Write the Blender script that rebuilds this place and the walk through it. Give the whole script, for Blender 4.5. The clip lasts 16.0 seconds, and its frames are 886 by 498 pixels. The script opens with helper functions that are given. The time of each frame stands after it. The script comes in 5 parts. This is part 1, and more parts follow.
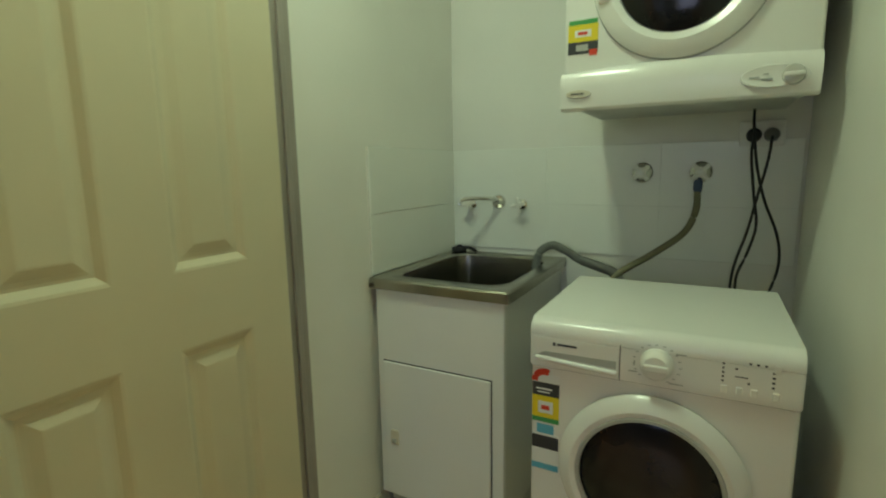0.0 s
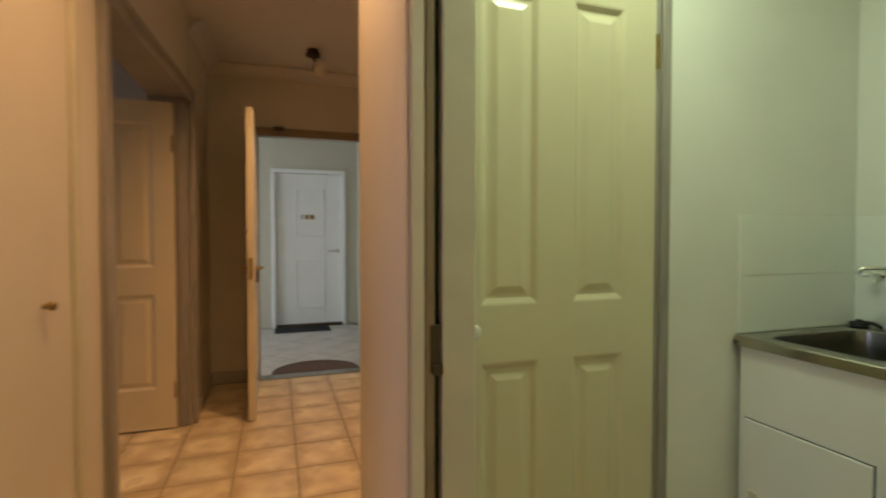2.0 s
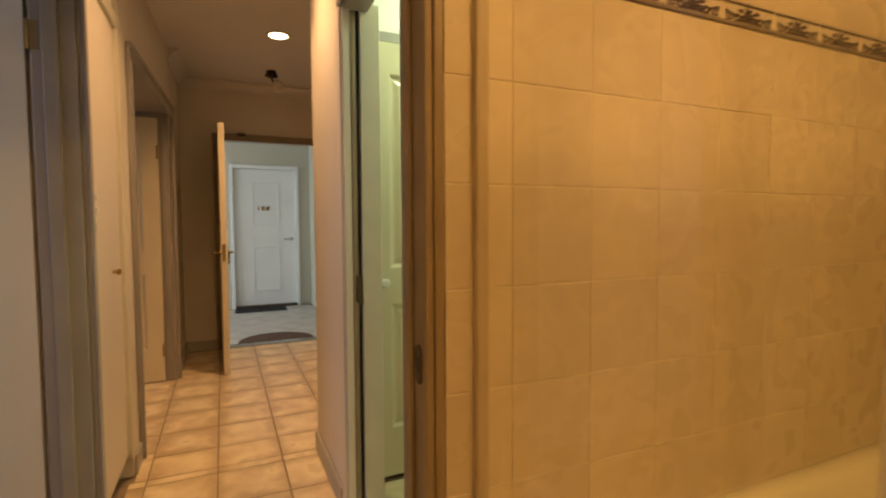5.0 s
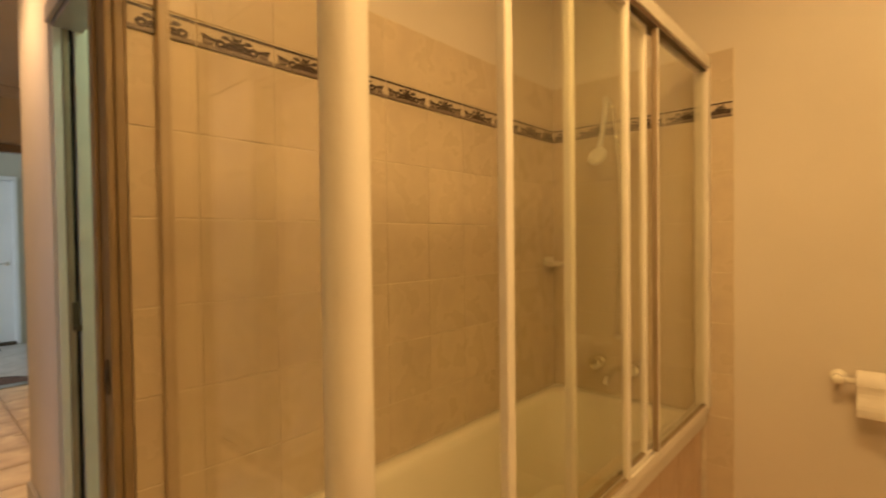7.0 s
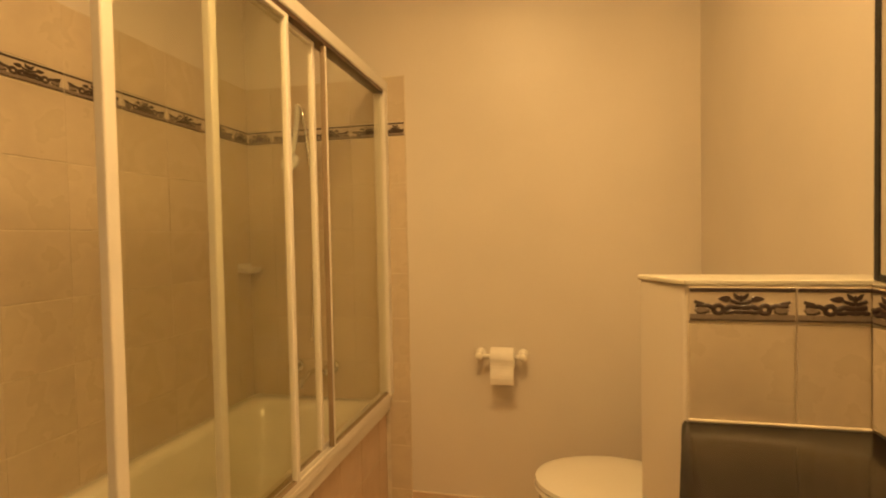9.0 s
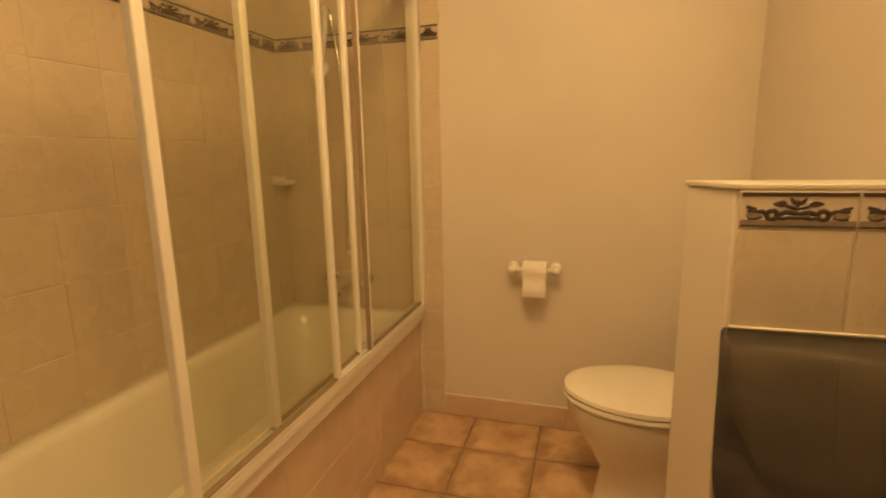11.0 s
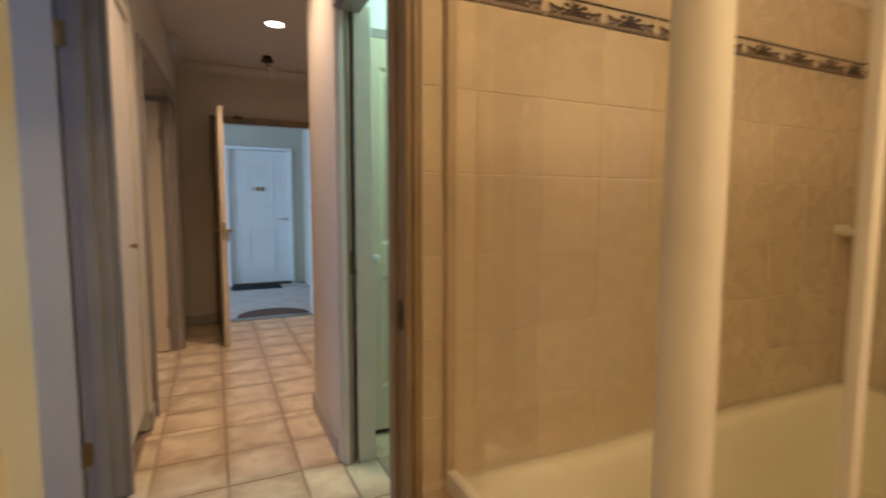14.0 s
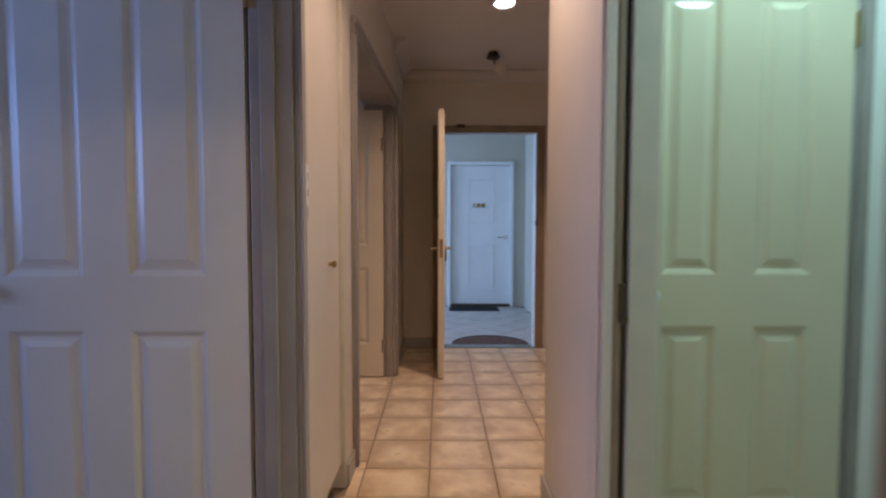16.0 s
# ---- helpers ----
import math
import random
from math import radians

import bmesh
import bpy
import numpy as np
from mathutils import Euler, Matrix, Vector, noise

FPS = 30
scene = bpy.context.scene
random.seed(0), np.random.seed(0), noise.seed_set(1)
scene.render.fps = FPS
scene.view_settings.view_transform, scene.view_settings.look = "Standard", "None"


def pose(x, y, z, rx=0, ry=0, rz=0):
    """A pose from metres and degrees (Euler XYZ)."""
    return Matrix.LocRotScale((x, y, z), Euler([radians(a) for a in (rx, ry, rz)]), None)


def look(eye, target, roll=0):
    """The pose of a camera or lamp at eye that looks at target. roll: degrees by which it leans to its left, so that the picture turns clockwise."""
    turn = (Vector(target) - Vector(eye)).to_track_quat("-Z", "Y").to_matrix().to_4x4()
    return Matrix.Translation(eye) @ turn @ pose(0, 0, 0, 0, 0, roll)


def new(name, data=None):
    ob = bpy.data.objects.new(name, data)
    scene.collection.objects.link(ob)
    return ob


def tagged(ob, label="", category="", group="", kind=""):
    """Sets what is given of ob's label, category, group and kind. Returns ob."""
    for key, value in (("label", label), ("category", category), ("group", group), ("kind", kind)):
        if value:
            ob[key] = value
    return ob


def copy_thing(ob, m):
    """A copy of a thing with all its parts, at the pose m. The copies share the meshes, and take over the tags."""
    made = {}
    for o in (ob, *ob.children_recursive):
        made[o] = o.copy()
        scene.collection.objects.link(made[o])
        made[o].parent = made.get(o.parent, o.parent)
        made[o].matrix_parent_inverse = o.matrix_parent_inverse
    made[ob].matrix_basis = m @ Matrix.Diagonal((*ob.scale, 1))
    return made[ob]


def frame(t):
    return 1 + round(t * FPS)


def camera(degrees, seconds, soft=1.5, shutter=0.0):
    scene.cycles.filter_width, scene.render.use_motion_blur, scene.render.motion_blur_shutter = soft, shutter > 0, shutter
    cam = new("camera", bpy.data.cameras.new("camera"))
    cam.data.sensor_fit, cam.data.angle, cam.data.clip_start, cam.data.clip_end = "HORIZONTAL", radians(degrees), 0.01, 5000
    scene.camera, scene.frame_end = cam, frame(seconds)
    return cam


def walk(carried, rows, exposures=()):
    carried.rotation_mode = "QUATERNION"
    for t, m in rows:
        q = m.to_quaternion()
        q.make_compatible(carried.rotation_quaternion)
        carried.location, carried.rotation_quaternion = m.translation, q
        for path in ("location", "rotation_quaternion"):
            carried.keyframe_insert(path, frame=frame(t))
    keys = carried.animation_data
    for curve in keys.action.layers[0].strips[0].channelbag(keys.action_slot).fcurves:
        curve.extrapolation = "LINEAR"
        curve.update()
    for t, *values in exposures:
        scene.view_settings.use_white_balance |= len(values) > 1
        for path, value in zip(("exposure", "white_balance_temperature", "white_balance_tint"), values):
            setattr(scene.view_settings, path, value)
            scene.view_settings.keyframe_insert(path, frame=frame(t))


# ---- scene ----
cam = camera(84.2, 16.0, soft=2.0, shutter=0.5)
PATH = [
    (0, (0.113, -0.031, 1.213), (-0.833, 1.702, 0.893), -1.0),
    (0.5, (0.134, -0.121, 1.204), (-0.957, 1.54, 0.979), -0.0),
    (1, (0.231, -0.211, 1.2), (-1.265, 1.111, 1.084), -0.6),
    (1.5, (0.328, -0.247, 1.209), (-1.399, 0.759, 1.139), -0.4),
    (2, (0.437, -0.282, 1.214), (-1.457, 0.36, 1.159), 0.0),
    (2.5, (0.59, -0.331, 1.208), (-1.358, 0.118, 1.166), 0.6),
    (3, (0.771, -0.345, 1.218), (-1.184, 0.078, 1.176), 1.3),
    (5.5, (1.447, -0.456, 1.225), (-0.294, 0.526, 1.16), -0.4),
    (6, (1.549, -0.445, 1.245), (-0.091, 0.7, 1.238), -0.3),
    (6.5, (1.664, -0.426, 1.242), (0.151, 0.88, 1.208), -0.2),
    (7, (1.729, -0.405, 1.241), (0.392, 1.081, 1.202), -0.7),
    (7.5, (1.786, -0.377, 1.231), (0.624, 1.251, 1.221), -1.2),
    (8, (1.802, -0.330, 1.244), (0.968, 1.487, 1.219), -1.3),
    (8.5, (1.889, -0.325, 1.262), (1.29, 1.583, 1.227), -1.1),
    (9, (1.925, -0.317, 1.26), (1.488, 1.634, 1.207), -1.1),
    (9.2, (1.928, -0.315, 1.258), (1.508, 1.639, 1.185), -1.4),
    (11.3, (1.897, -0.308, 1.227), (1.270, 1.551, 0.836), -0.35),
    (11.5, (1.882, -0.318, 1.230), (1.169, 1.512, 0.851), -0.3),
    (12, (1.840, -0.351, 1.228), (0.900, 1.382, 0.879), 0.1),
    (12.5, (1.789, -0.384, 1.208), (0.615, 1.205, 0.905), 0.4),
    (13, (1.697, -0.410, 1.209), (0.297, 0.994, 0.945), 0.9),
    (13.5, (1.653, -0.462, 1.212), (0.034, 0.693, 1.002), 0.6),
    (14, (1.590, -0.516, 1.219), (-0.214, 0.326, 1.042), 0.1),
    (14.5, (1.541, -0.555, 1.217), (-0.380, -0.028, 1.038), -0.8),
    (15, (1.352, -0.547, 1.212), (-0.612, -0.206, 1.064), -0.15),
    (15.5, (1.122, -0.499, 1.203), (-0.865, -0.287, 1.128), 0.65),
    (16, (0.739, -0.451, 1.173), (-1.258, -0.439, 1.077), 0.1),
]
EXPOSURES = [(0, -0.10, 7000, 9), (1, -0.08, 7050, 11), (2, -0.05, 7500, 13), (3, 0.04, 8000, 14), (5.5, 0.22, 7500, 12), (7, 0.20, 6900, 11), (9, 0.20, 6800, 10), (11.5, 0.15, 6200, 10), (12.5, 0.17, 5800, 10), (13.5, 0.15, 5300, 10), (14.5, 0.16, 5000, 12), (16, 0.11, 4800, 17)]
walk(cam, [(t, look(eye, target, roll)) for t, eye, target, roll in PATH], EXPOSURES)

# ---- world and lights ----
world = bpy.data.worlds.new("world")
world.use_nodes = True
scene.world = world
sky = world.node_tree.nodes.new("ShaderNodeTexSky")
sky.sky_type = "NISHITA"
sky.sun_disc = False
sky.sun_elevation, sky.sun_rotation = radians(40), radians(200)
world.node_tree.nodes["Background"].inputs["Strength"].default_value = 0.1
world.node_tree.links.new(sky.outputs[0], world.node_tree.nodes["Background"].inputs["Color"])


def area_lamp(name, m, watts, color, size, size_y=None):
    data = bpy.data.lights.new(name, "AREA")
    data.energy, data.color, data.size = watts, color, size
    data.shape = "DISK"
    if size_y:
        data.shape, data.size_y = "RECTANGLE", size_y
    ob = new(name, data)
    ob.matrix_world = m
    return ob


CEIL = 2.60
area_lamp("laundry_lamp", pose(-0.44, 0.66, 2.53), 10.8, (0.75, 1.0, 0.72), 0.20)
area_lamp("bathroom_lamp", pose(1.72, 0.38, 2.56), 24.5, (1.0, 0.60, 0.23), 0.46)
# unseen lamp assumed above the mirror, aimed to brighten the half wall
area_lamp("vanity_fill_lamp", look((2.40, -0.35, 2.25), (2.05, 0.6, 0.9)), 6.0, (1.0, 0.60, 0.23), 0.25)
spot = bpy.data.lights.new("hall_downlight_lamp", "SPOT")
spot.energy, spot.color, spot.shadow_soft_size, spot.spot_size, spot.spot_blend = 86.0, (1.0, 0.60, 0.30), 0.045, radians(122), 0.95
new("hall_downlight_lamp", spot).location = (-2.47, -0.04, 2.575)
# unseen spot, added to brighten the near hall walls and floor
near = bpy.data.lights.new("hall_near_fill_lamp", "SPOT")
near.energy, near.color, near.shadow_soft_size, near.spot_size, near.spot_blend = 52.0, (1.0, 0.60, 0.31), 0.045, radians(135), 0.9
new("hall_near_fill_lamp", near).location = (-0.98, -0.32, 2.575)
area_lamp("bedroom_window_light", pose(0.5, -4.02, 1.75, 90, 0, 0), 18.0, (0.42, 0.56, 1.0), 1.7, 1.1)
area_lamp("corridor_daylight", pose(-5.2, -3.9, 1.5, 90, 0, 0), 85, (0.62, 0.80, 1.0), 2.0, 2.2)
area_lamp("room_window_light", pose(-2.5, -4.02, 1.5, 90, 0, 0), 5, (0.72, 0.76, 1.0), 1.5, 1.3)


# ---- materials ----
def material(name, color, rough=0.5, metal=0.0, var=0.06, scale=6.0, fine=90.0, bump=0.15, dist=0.002, per_object=0.0, second=None, spec=0.5, rough_var=0.08, coat=0.0):
    """Principled surface with stains and grain at two scales, fine relief and optional piece-to-piece variation."""
    m = bpy.data.materials.new(name)
    m.use_nodes = True
    nt = m.node_tree
    n, link = nt.nodes, nt.links.new
    p = n["Principled BSDF"]
    geo = n.new("ShaderNodeTexCoord")
    vec = geo.outputs["Object"]
    info = n.new("ShaderNodeObjectInfo")
    shift = n.new("ShaderNodeVectorMath")
    shift.operation = "MULTIPLY_ADD"
    link(info.outputs["Random"], shift.inputs[0])
    shift.inputs[1].default_value = (31.0, 17.0, 23.0)
    link(vec, shift.inputs[2])
    big = n.new("ShaderNodeTexNoise")
    big.inputs["Scale"].default_value, big.inputs["Detail"].default_value = scale, 5
    small = n.new("ShaderNodeTexNoise")
    small.inputs["Scale"].default_value, small.inputs["Detail"].default_value = fine, 3
    link(shift.outputs[0], big.inputs["Vector"])
    link(shift.outputs[0], small.inputs["Vector"])
    other = second or tuple(max(0.0, c * (1 - 4 * var)) for c in color)
    ramp = n.new("ShaderNodeMix")
    ramp.data_type = "RGBA"
    ramp.inputs["A"].default_value, ramp.inputs["B"].default_value = (*color, 1), (*other, 1)
    stretch = n.new("ShaderNodeMapRange")
    stretch.inputs["From Min"].default_value, stretch.inputs["From Max"].default_value = 0.35, 0.75
    link(big.outputs["Fac"], stretch.inputs["Value"])
    link(stretch.outputs[0], ramp.inputs["Factor"])
    hsv = n.new("ShaderNodeHueSaturation")
    link(ramp.outputs["Result"], hsv.inputs["Color"])
    value = n.new("ShaderNodeMath")
    value.operation = "MULTIPLY_ADD"
    link(small.outputs["Fac"], value.inputs[0])
    value.inputs[1].default_value, value.inputs[2].default_value = var * 1.5, 1 - var * 0.75
    each = n.new("ShaderNodeMath")
    each.operation = "MULTIPLY_ADD"
    link(info.outputs["Random"], each.inputs[0])
    each.inputs[1].default_value = per_object
    link(value.outputs[0], each.inputs[2])
    link(each.outputs[0], hsv.inputs["Value"])
    link(hsv.outputs["Color"], p.inputs["Base Color"])
    rv = n.new("ShaderNodeMath")
    rv.operation = "MULTIPLY_ADD"
    link(big.outputs["Fac"], rv.inputs[0])
    rv.inputs[1].default_value, rv.inputs[2].default_value = rough_var * 2, rough - rough_var
    link(rv.outputs[0], p.inputs["Roughness"])
    p.inputs["Metallic"].default_value = metal
    p.inputs["Specular IOR Level"].default_value = spec
    p.inputs["Coat Weight"].default_value = coat
    b = n.new("ShaderNodeBump")
    b.inputs["Strength"].default_value, b.inputs["Distance"].default_value = bump, dist
    link(small.outputs["Fac"], b.inputs["Height"])
    link(b.outputs["Normal"], p.inputs["Normal"])
    return m


def glass(name, color):
    """Clear pane: light passes straight on, tinted at each face, and mirrors more towards grazing angles."""
    m = bpy.data.materials.new(name)
    m.use_nodes = True
    n, link = m.node_tree.nodes, m.node_tree.links.new
    n.remove(n["Principled BSDF"])
    clear = n.new("ShaderNodeBsdfTransparent")
    clear.inputs["Color"].default_value = (*color, 1)
    shine = n.new("ShaderNodeBsdfGlossy")
    shine.inputs["Roughness"].default_value = 0.015
    tilt = n.new("ShaderNodeLayerWeight")
    tilt.inputs["Blend"].default_value = 0.5
    steep = n.new("ShaderNodeMath")
    steep.operation = "POWER"
    link(tilt.outputs["Facing"], steep.inputs[0])
    steep.inputs[1].default_value = 5.0
    gloss = n.new("ShaderNodeMath")
    gloss.operation = "MULTIPLY_ADD"
    link(steep.outputs[0], gloss.inputs[0])
    gloss.inputs[1].default_value, gloss.inputs[2].default_value = 0.75, 0.035
    mix = n.new("ShaderNodeMixShader")
    link(gloss.outputs[0], mix.inputs["Fac"])
    link(clear.outputs[0], mix.inputs[1])
    link(shine.outputs[0], mix.inputs[2])
    link(mix.outputs[0], n["Material Output"].inputs["Surface"])
    return m


def glow(name, color, strength):
    m = bpy.data.materials.new(name)
    m.use_nodes = True
    p = m.node_tree.nodes["Principled BSDF"]
    p.inputs["Base Color"].default_value = (*color, 1)
    p.inputs["Emission Color"].default_value = (*color, 1)
    p.inputs["Emission Strength"].default_value = strength
    return m


WALL = material("wall_paint", (0.72, 0.66, 0.57), 0.42, var=0.02, scale=2.0, fine=160, bump=0.10, dist=0.001)
LAUNDRY_WALL = material("laundry_wall_paint", (0.79, 0.79, 0.74), 0.45, var=0.02, scale=2.0, fine=160, bump=0.08, dist=0.001)
CEILING = material("ceiling_paint", (0.70, 0.66, 0.62), 0.8, var=0.02, scale=1.5, fine=120, bump=0.08, dist=0.001)
DOOR = material("door_enamel", (0.74, 0.71, 0.62), 0.24, var=0.015, scale=3.0, fine=220, bump=0.10, dist=0.0006, rough_var=0.04)
CORRIDOR_WALL = material("corridor_wall_paint", (0.52, 0.50, 0.41), 0.5, var=0.02, scale=2.0, fine=160, bump=0.08, dist=0.001)
DOOR_YELLOW = material("door_pale_yellow_enamel", (0.66, 0.61, 0.44), 0.24, var=0.015, scale=3.0, fine=220, bump=0.10, dist=0.0006, rough_var=0.04)
DOOR_WHITE = material("door_white_paint", (0.80, 0.81, 0.80), 0.35, var=0.015, scale=3.0, fine=200, bump=0.08, dist=0.0006)
DOOR_CREAM = material("door_cream_paint", (0.76, 0.66, 0.47), 0.35, var=0.02, scale=3.0, fine=200, bump=0.08, dist=0.0006)
FRAME = material("frame_grey_paint", (0.35, 0.32, 0.29), 0.4, var=0.05, scale=5.0, fine=140, bump=0.10, dist=0.0008)
FRAME_CREAM = material("frame_cream_paint", (0.66, 0.62, 0.50), 0.4, var=0.03, scale=5.0, fine=140, bump=0.10, dist=0.0008)
CHANNEL = material("channel_tan_coat", (0.50, 0.40, 0.28), 0.4, var=0.04, scale=6.0, fine=120, bump=0.08, dist=0.0006)
FRAME_BROWN = material("frame_brown_paint", (0.31, 0.23, 0.145), 0.4, var=0.06, scale=6.0, fine=120, bump=0.12, dist=0.0008)
SKIRT = material("skirting_paint", (0.46, 0.43, 0.38), 0.4, var=0.04, scale=5.0, bump=0.08, dist=0.0008)
TILE_WALL = material("wall_tile_beige", (0.61, 0.52, 0.38), 0.28, var=0.03, scale=9.0, fine=60, bump=0.10, dist=0.0012, per_object=0.07, second=(0.53, 0.44, 0.33), rough_var=0.06)
TILE_PINK = material("hob_tile_pink_beige", (0.64, 0.49, 0.36), 0.32, var=0.03, scale=9.0, fine=60, bump=0.10, dist=0.0012, per_object=0.06, second=(0.55, 0.41, 0.30))
TILE_FLOOR = material("floor_tile_sand", (0.84, 0.72, 0.49), 0.30, var=0.04, scale=6.0, fine=45, bump=0.18, dist=0.002, per_object=0.10, second=(0.58, 0.43, 0.26), rough_var=0.07)
TILE_BATH_FLOOR = material("bath_floor_tile_terracotta", (0.62, 0.43, 0.26), 0.34, var=0.05, scale=9.0, fine=40, bump=0.18, dist=0.002, per_object=0.12, second=(0.36, 0.22, 0.12), rough_var=0.07)


def rustic_edge(m, half, width, tint, amount):
    """Uneven brown glaze that pools towards the rim of each tile."""
    nt = m.node_tree
    n, link = nt.nodes, nt.links.new
    hsv = next(q for q in n if q.bl_idname == "ShaderNodeHueSaturation")
    before = hsv.inputs["Color"].links[0].from_socket
    co = n.new("ShaderNodeTexCoord")
    wave = n.new("ShaderNodeTexNoise")
    wave.inputs["Scale"].default_value, wave.inputs["Detail"].default_value = 9.0, 3
    info = next(q for q in n if q.bl_idname == "ShaderNodeObjectInfo")
    shift = n.new("ShaderNodeVectorMath")
    shift.operation = "MULTIPLY_ADD"
    link(info.outputs["Random"], shift.inputs[0])
    shift.inputs[1].default_value = (13.0, 29.0, 7.0)
    link(co.outputs["Object"], shift.inputs[2])
    link(shift.outputs[0], wave.inputs["Vector"])
    sep = n.new("ShaderNodeSeparateXYZ")
    link(co.outputs["Object"], sep.inputs[0])
    sides = []
    for axis in ("X", "Y"):
        q = n.new("ShaderNodeMath")
        q.operation = "ABSOLUTE"
        link(sep.outputs[axis], q.inputs[0])
        sides.append(q)
    far = n.new("ShaderNodeMath")
    far.operation = "MAXIMUM"
    link(sides[0].outputs[0], far.inputs[0])
    link(sides[1].outputs[0], far.inputs[1])
    ragged = n.new("ShaderNodeMath")
    ragged.operation = "MULTIPLY_ADD"
    link(wave.outputs["Fac"], ragged.inputs[0])
    ragged.inputs[1].default_value = 0.16
    link(far.outputs[0], ragged.inputs[2])
    rim = n.new("ShaderNodeMapRange")
    rim.interpolation_type = "SMOOTHSTEP"
    rim.inputs["From Min"].default_value, rim.inputs["From Max"].default_value = half - width + 0.08, half + 0.085
    rim.inputs["To Max"].default_value = amount
    link(ragged.outputs[0], rim.inputs["Value"])
    mix = n.new("ShaderNodeMix")
    mix.data_type = "RGBA"
    link(rim.outputs[0], mix.inputs["Factor"])
    link(before, mix.inputs["A"])
    mix.inputs["B"].default_value = (*tint, 1)
    link(mix.outputs["Result"], hsv.inputs["Color"])


rustic_edge(TILE_FLOOR, 0.152, 0.085, (0.42, 0.29, 0.15), 0.62)
rustic_edge(TILE_BATH_FLOOR, 0.148, 0.05, (0.26, 0.15, 0.08), 0.6)
TILE_WHITE = material("laundry_tile_white", (0.80, 0.82, 0.77), 0.30, var=0.01, scale=4.0, fine=40, bump=0.03, dist=0.001, rough_var=0.03)
TILE_GREY = material("corridor_tile_grey", (0.50, 0.47, 0.43), 0.35, var=0.05, scale=7.0, fine=60, bump=0.1, dist=0.001)
GROUT = material("grout_brown", (0.33, 0.24, 0.16), 0.9, var=0.08, scale=20.0, bump=0.3)
GROUT_WHITE = material("grout_white", (0.74, 0.75, 0.69), 0.85, var=0.05, scale=20.0, bump=0.3)
GROUT_PALE = material("grout_pale", (0.72, 0.64, 0.50), 0.85, var=0.05, scale=20.0, bump=0.3)
FRIEZE = material("frieze_glaze", (0.62, 0.53, 0.41), 0.25, var=0.03, scale=20.0, fine=80, bump=0.1, dist=0.0008)
FRIEZE_GREY = material("frieze_grey_glaze", (0.25, 0.20, 0.16), 0.3, var=0.06, scale=40.0, fine=120, bump=0.1, dist=0.0006)
FRIEZE_INK = material("frieze_ink", (0.066, 0.044, 0.038), 0.3, var=0.08, scale=40.0, fine=120, bump=0.1, dist=0.0006)
ENAMEL = material("white_enamel", (0.80, 0.80, 0.76), 0.22, var=0.012, scale=3.0, fine=120, bump=0.04, dist=0.0005, rough_var=0.04)
TUB = material("bath_acrylic", (0.80, 0.76, 0.64), 0.16, var=0.012, scale=3.0, fine=60, bump=0.02, dist=0.0005, rough_var=0.04)
CERAMIC = material("toilet_ceramic", (0.82, 0.78, 0.68), 0.10, var=0.01, scale=3.0, fine=60, bump=0.02, dist=0.0005, rough_var=0.03)
WHITE_METAL = material("white_powder_coat", (0.80, 0.76, 0.68), 0.32, var=0.02, scale=6.0, fine=200, bump=0.05, dist=0.0004)
STEEL = material("stainless_steel", (0.40, 0.38, 0.33), 0.24, metal=1.0, var=0.05, scale=14.0, fine=160, bump=0.06, dist=0.0005)
CHROME = material("chrome", (0.78, 0.77, 0.74), 0.10, metal=1.0, var=0.02, scale=10.0, bump=0.0)
CHANNEL_BROWN = material("channel_dark_brown", (0.10, 0.055, 0.032), 0.35, var=0.06, scale=20.0, bump=0.05)
BRASS = material("aged_brass", (0.40, 0.29, 0.13), 0.35, metal=1.0, var=0.08, scale=30.0, bump=0.1, dist=0.0004)
BRONZE = material("dark_bronze", (0.10, 0.075, 0.05), 0.4, metal=0.8, var=0.06, scale=20.0, bump=0.05)
BLACK = material("black_rubber", (0.018, 0.018, 0.018), 0.5, var=0.1, scale=30.0, bump=0.1)
DARK_GLASS = material("dark_door_glass", (0.012, 0.012, 0.013), 0.12, var=0.1, scale=6.0, bump=0.0, rough_var=0.03, spec=0.35)
GRANITE = material("black_granite", (0.012, 0.010, 0.009), 0.10, var=0.10, scale=14.0, fine=420, bump=0.0, second=(0.022, 0.017, 0.014), rough_var=0.03, spec=0.12)
HOSE = material("grey_corrugated_hose", (0.16, 0.17, 0.16), 0.5, var=0.06, scale=40.0, bump=0.2)
HOSE_OLIVE = material("olive_rubber_hose", (0.17, 0.16, 0.09), 0.55, var=0.06, scale=40.0, bump=0.15)
PLASTIC = material("white_plastic", (0.78, 0.78, 0.73), 0.35, var=0.015, scale=8.0, bump=0.03, dist=0.0004)
DIAL = material("satin_grey_dial", (0.55, 0.55, 0.50), 0.22, var=0.03, scale=8.0, bump=0.03)
GRIP_DARK = material("dark_grey_plastic", (0.13, 0.13, 0.12), 0.4, var=0.03, scale=8.0, bump=0.05)
GREY_PLASTIC = material("grey_plastic", (0.42, 0.43, 0.40), 0.4, var=0.03, scale=8.0, bump=0.05)
PAPER = material("tissue_paper", (0.84, 0.80, 0.72), 0.9, var=0.02, scale=20.0, fine=200, bump=0.3)
INK = material("print_dark", (0.04, 0.04, 0.045), 0.5, var=0.03, bump=0.0)
YELLOW = material("sticker_yellow", (0.78, 0.62, 0.03), 0.4, var=0.02, bump=0.0)
RED = material("sticker_red", (0.70, 0.05, 0.02), 0.4, var=0.02, bump=0.0)
GREEN = material("sticker_green", (0.05, 0.34, 0.10), 0.4, var=0.02, bump=0.0)
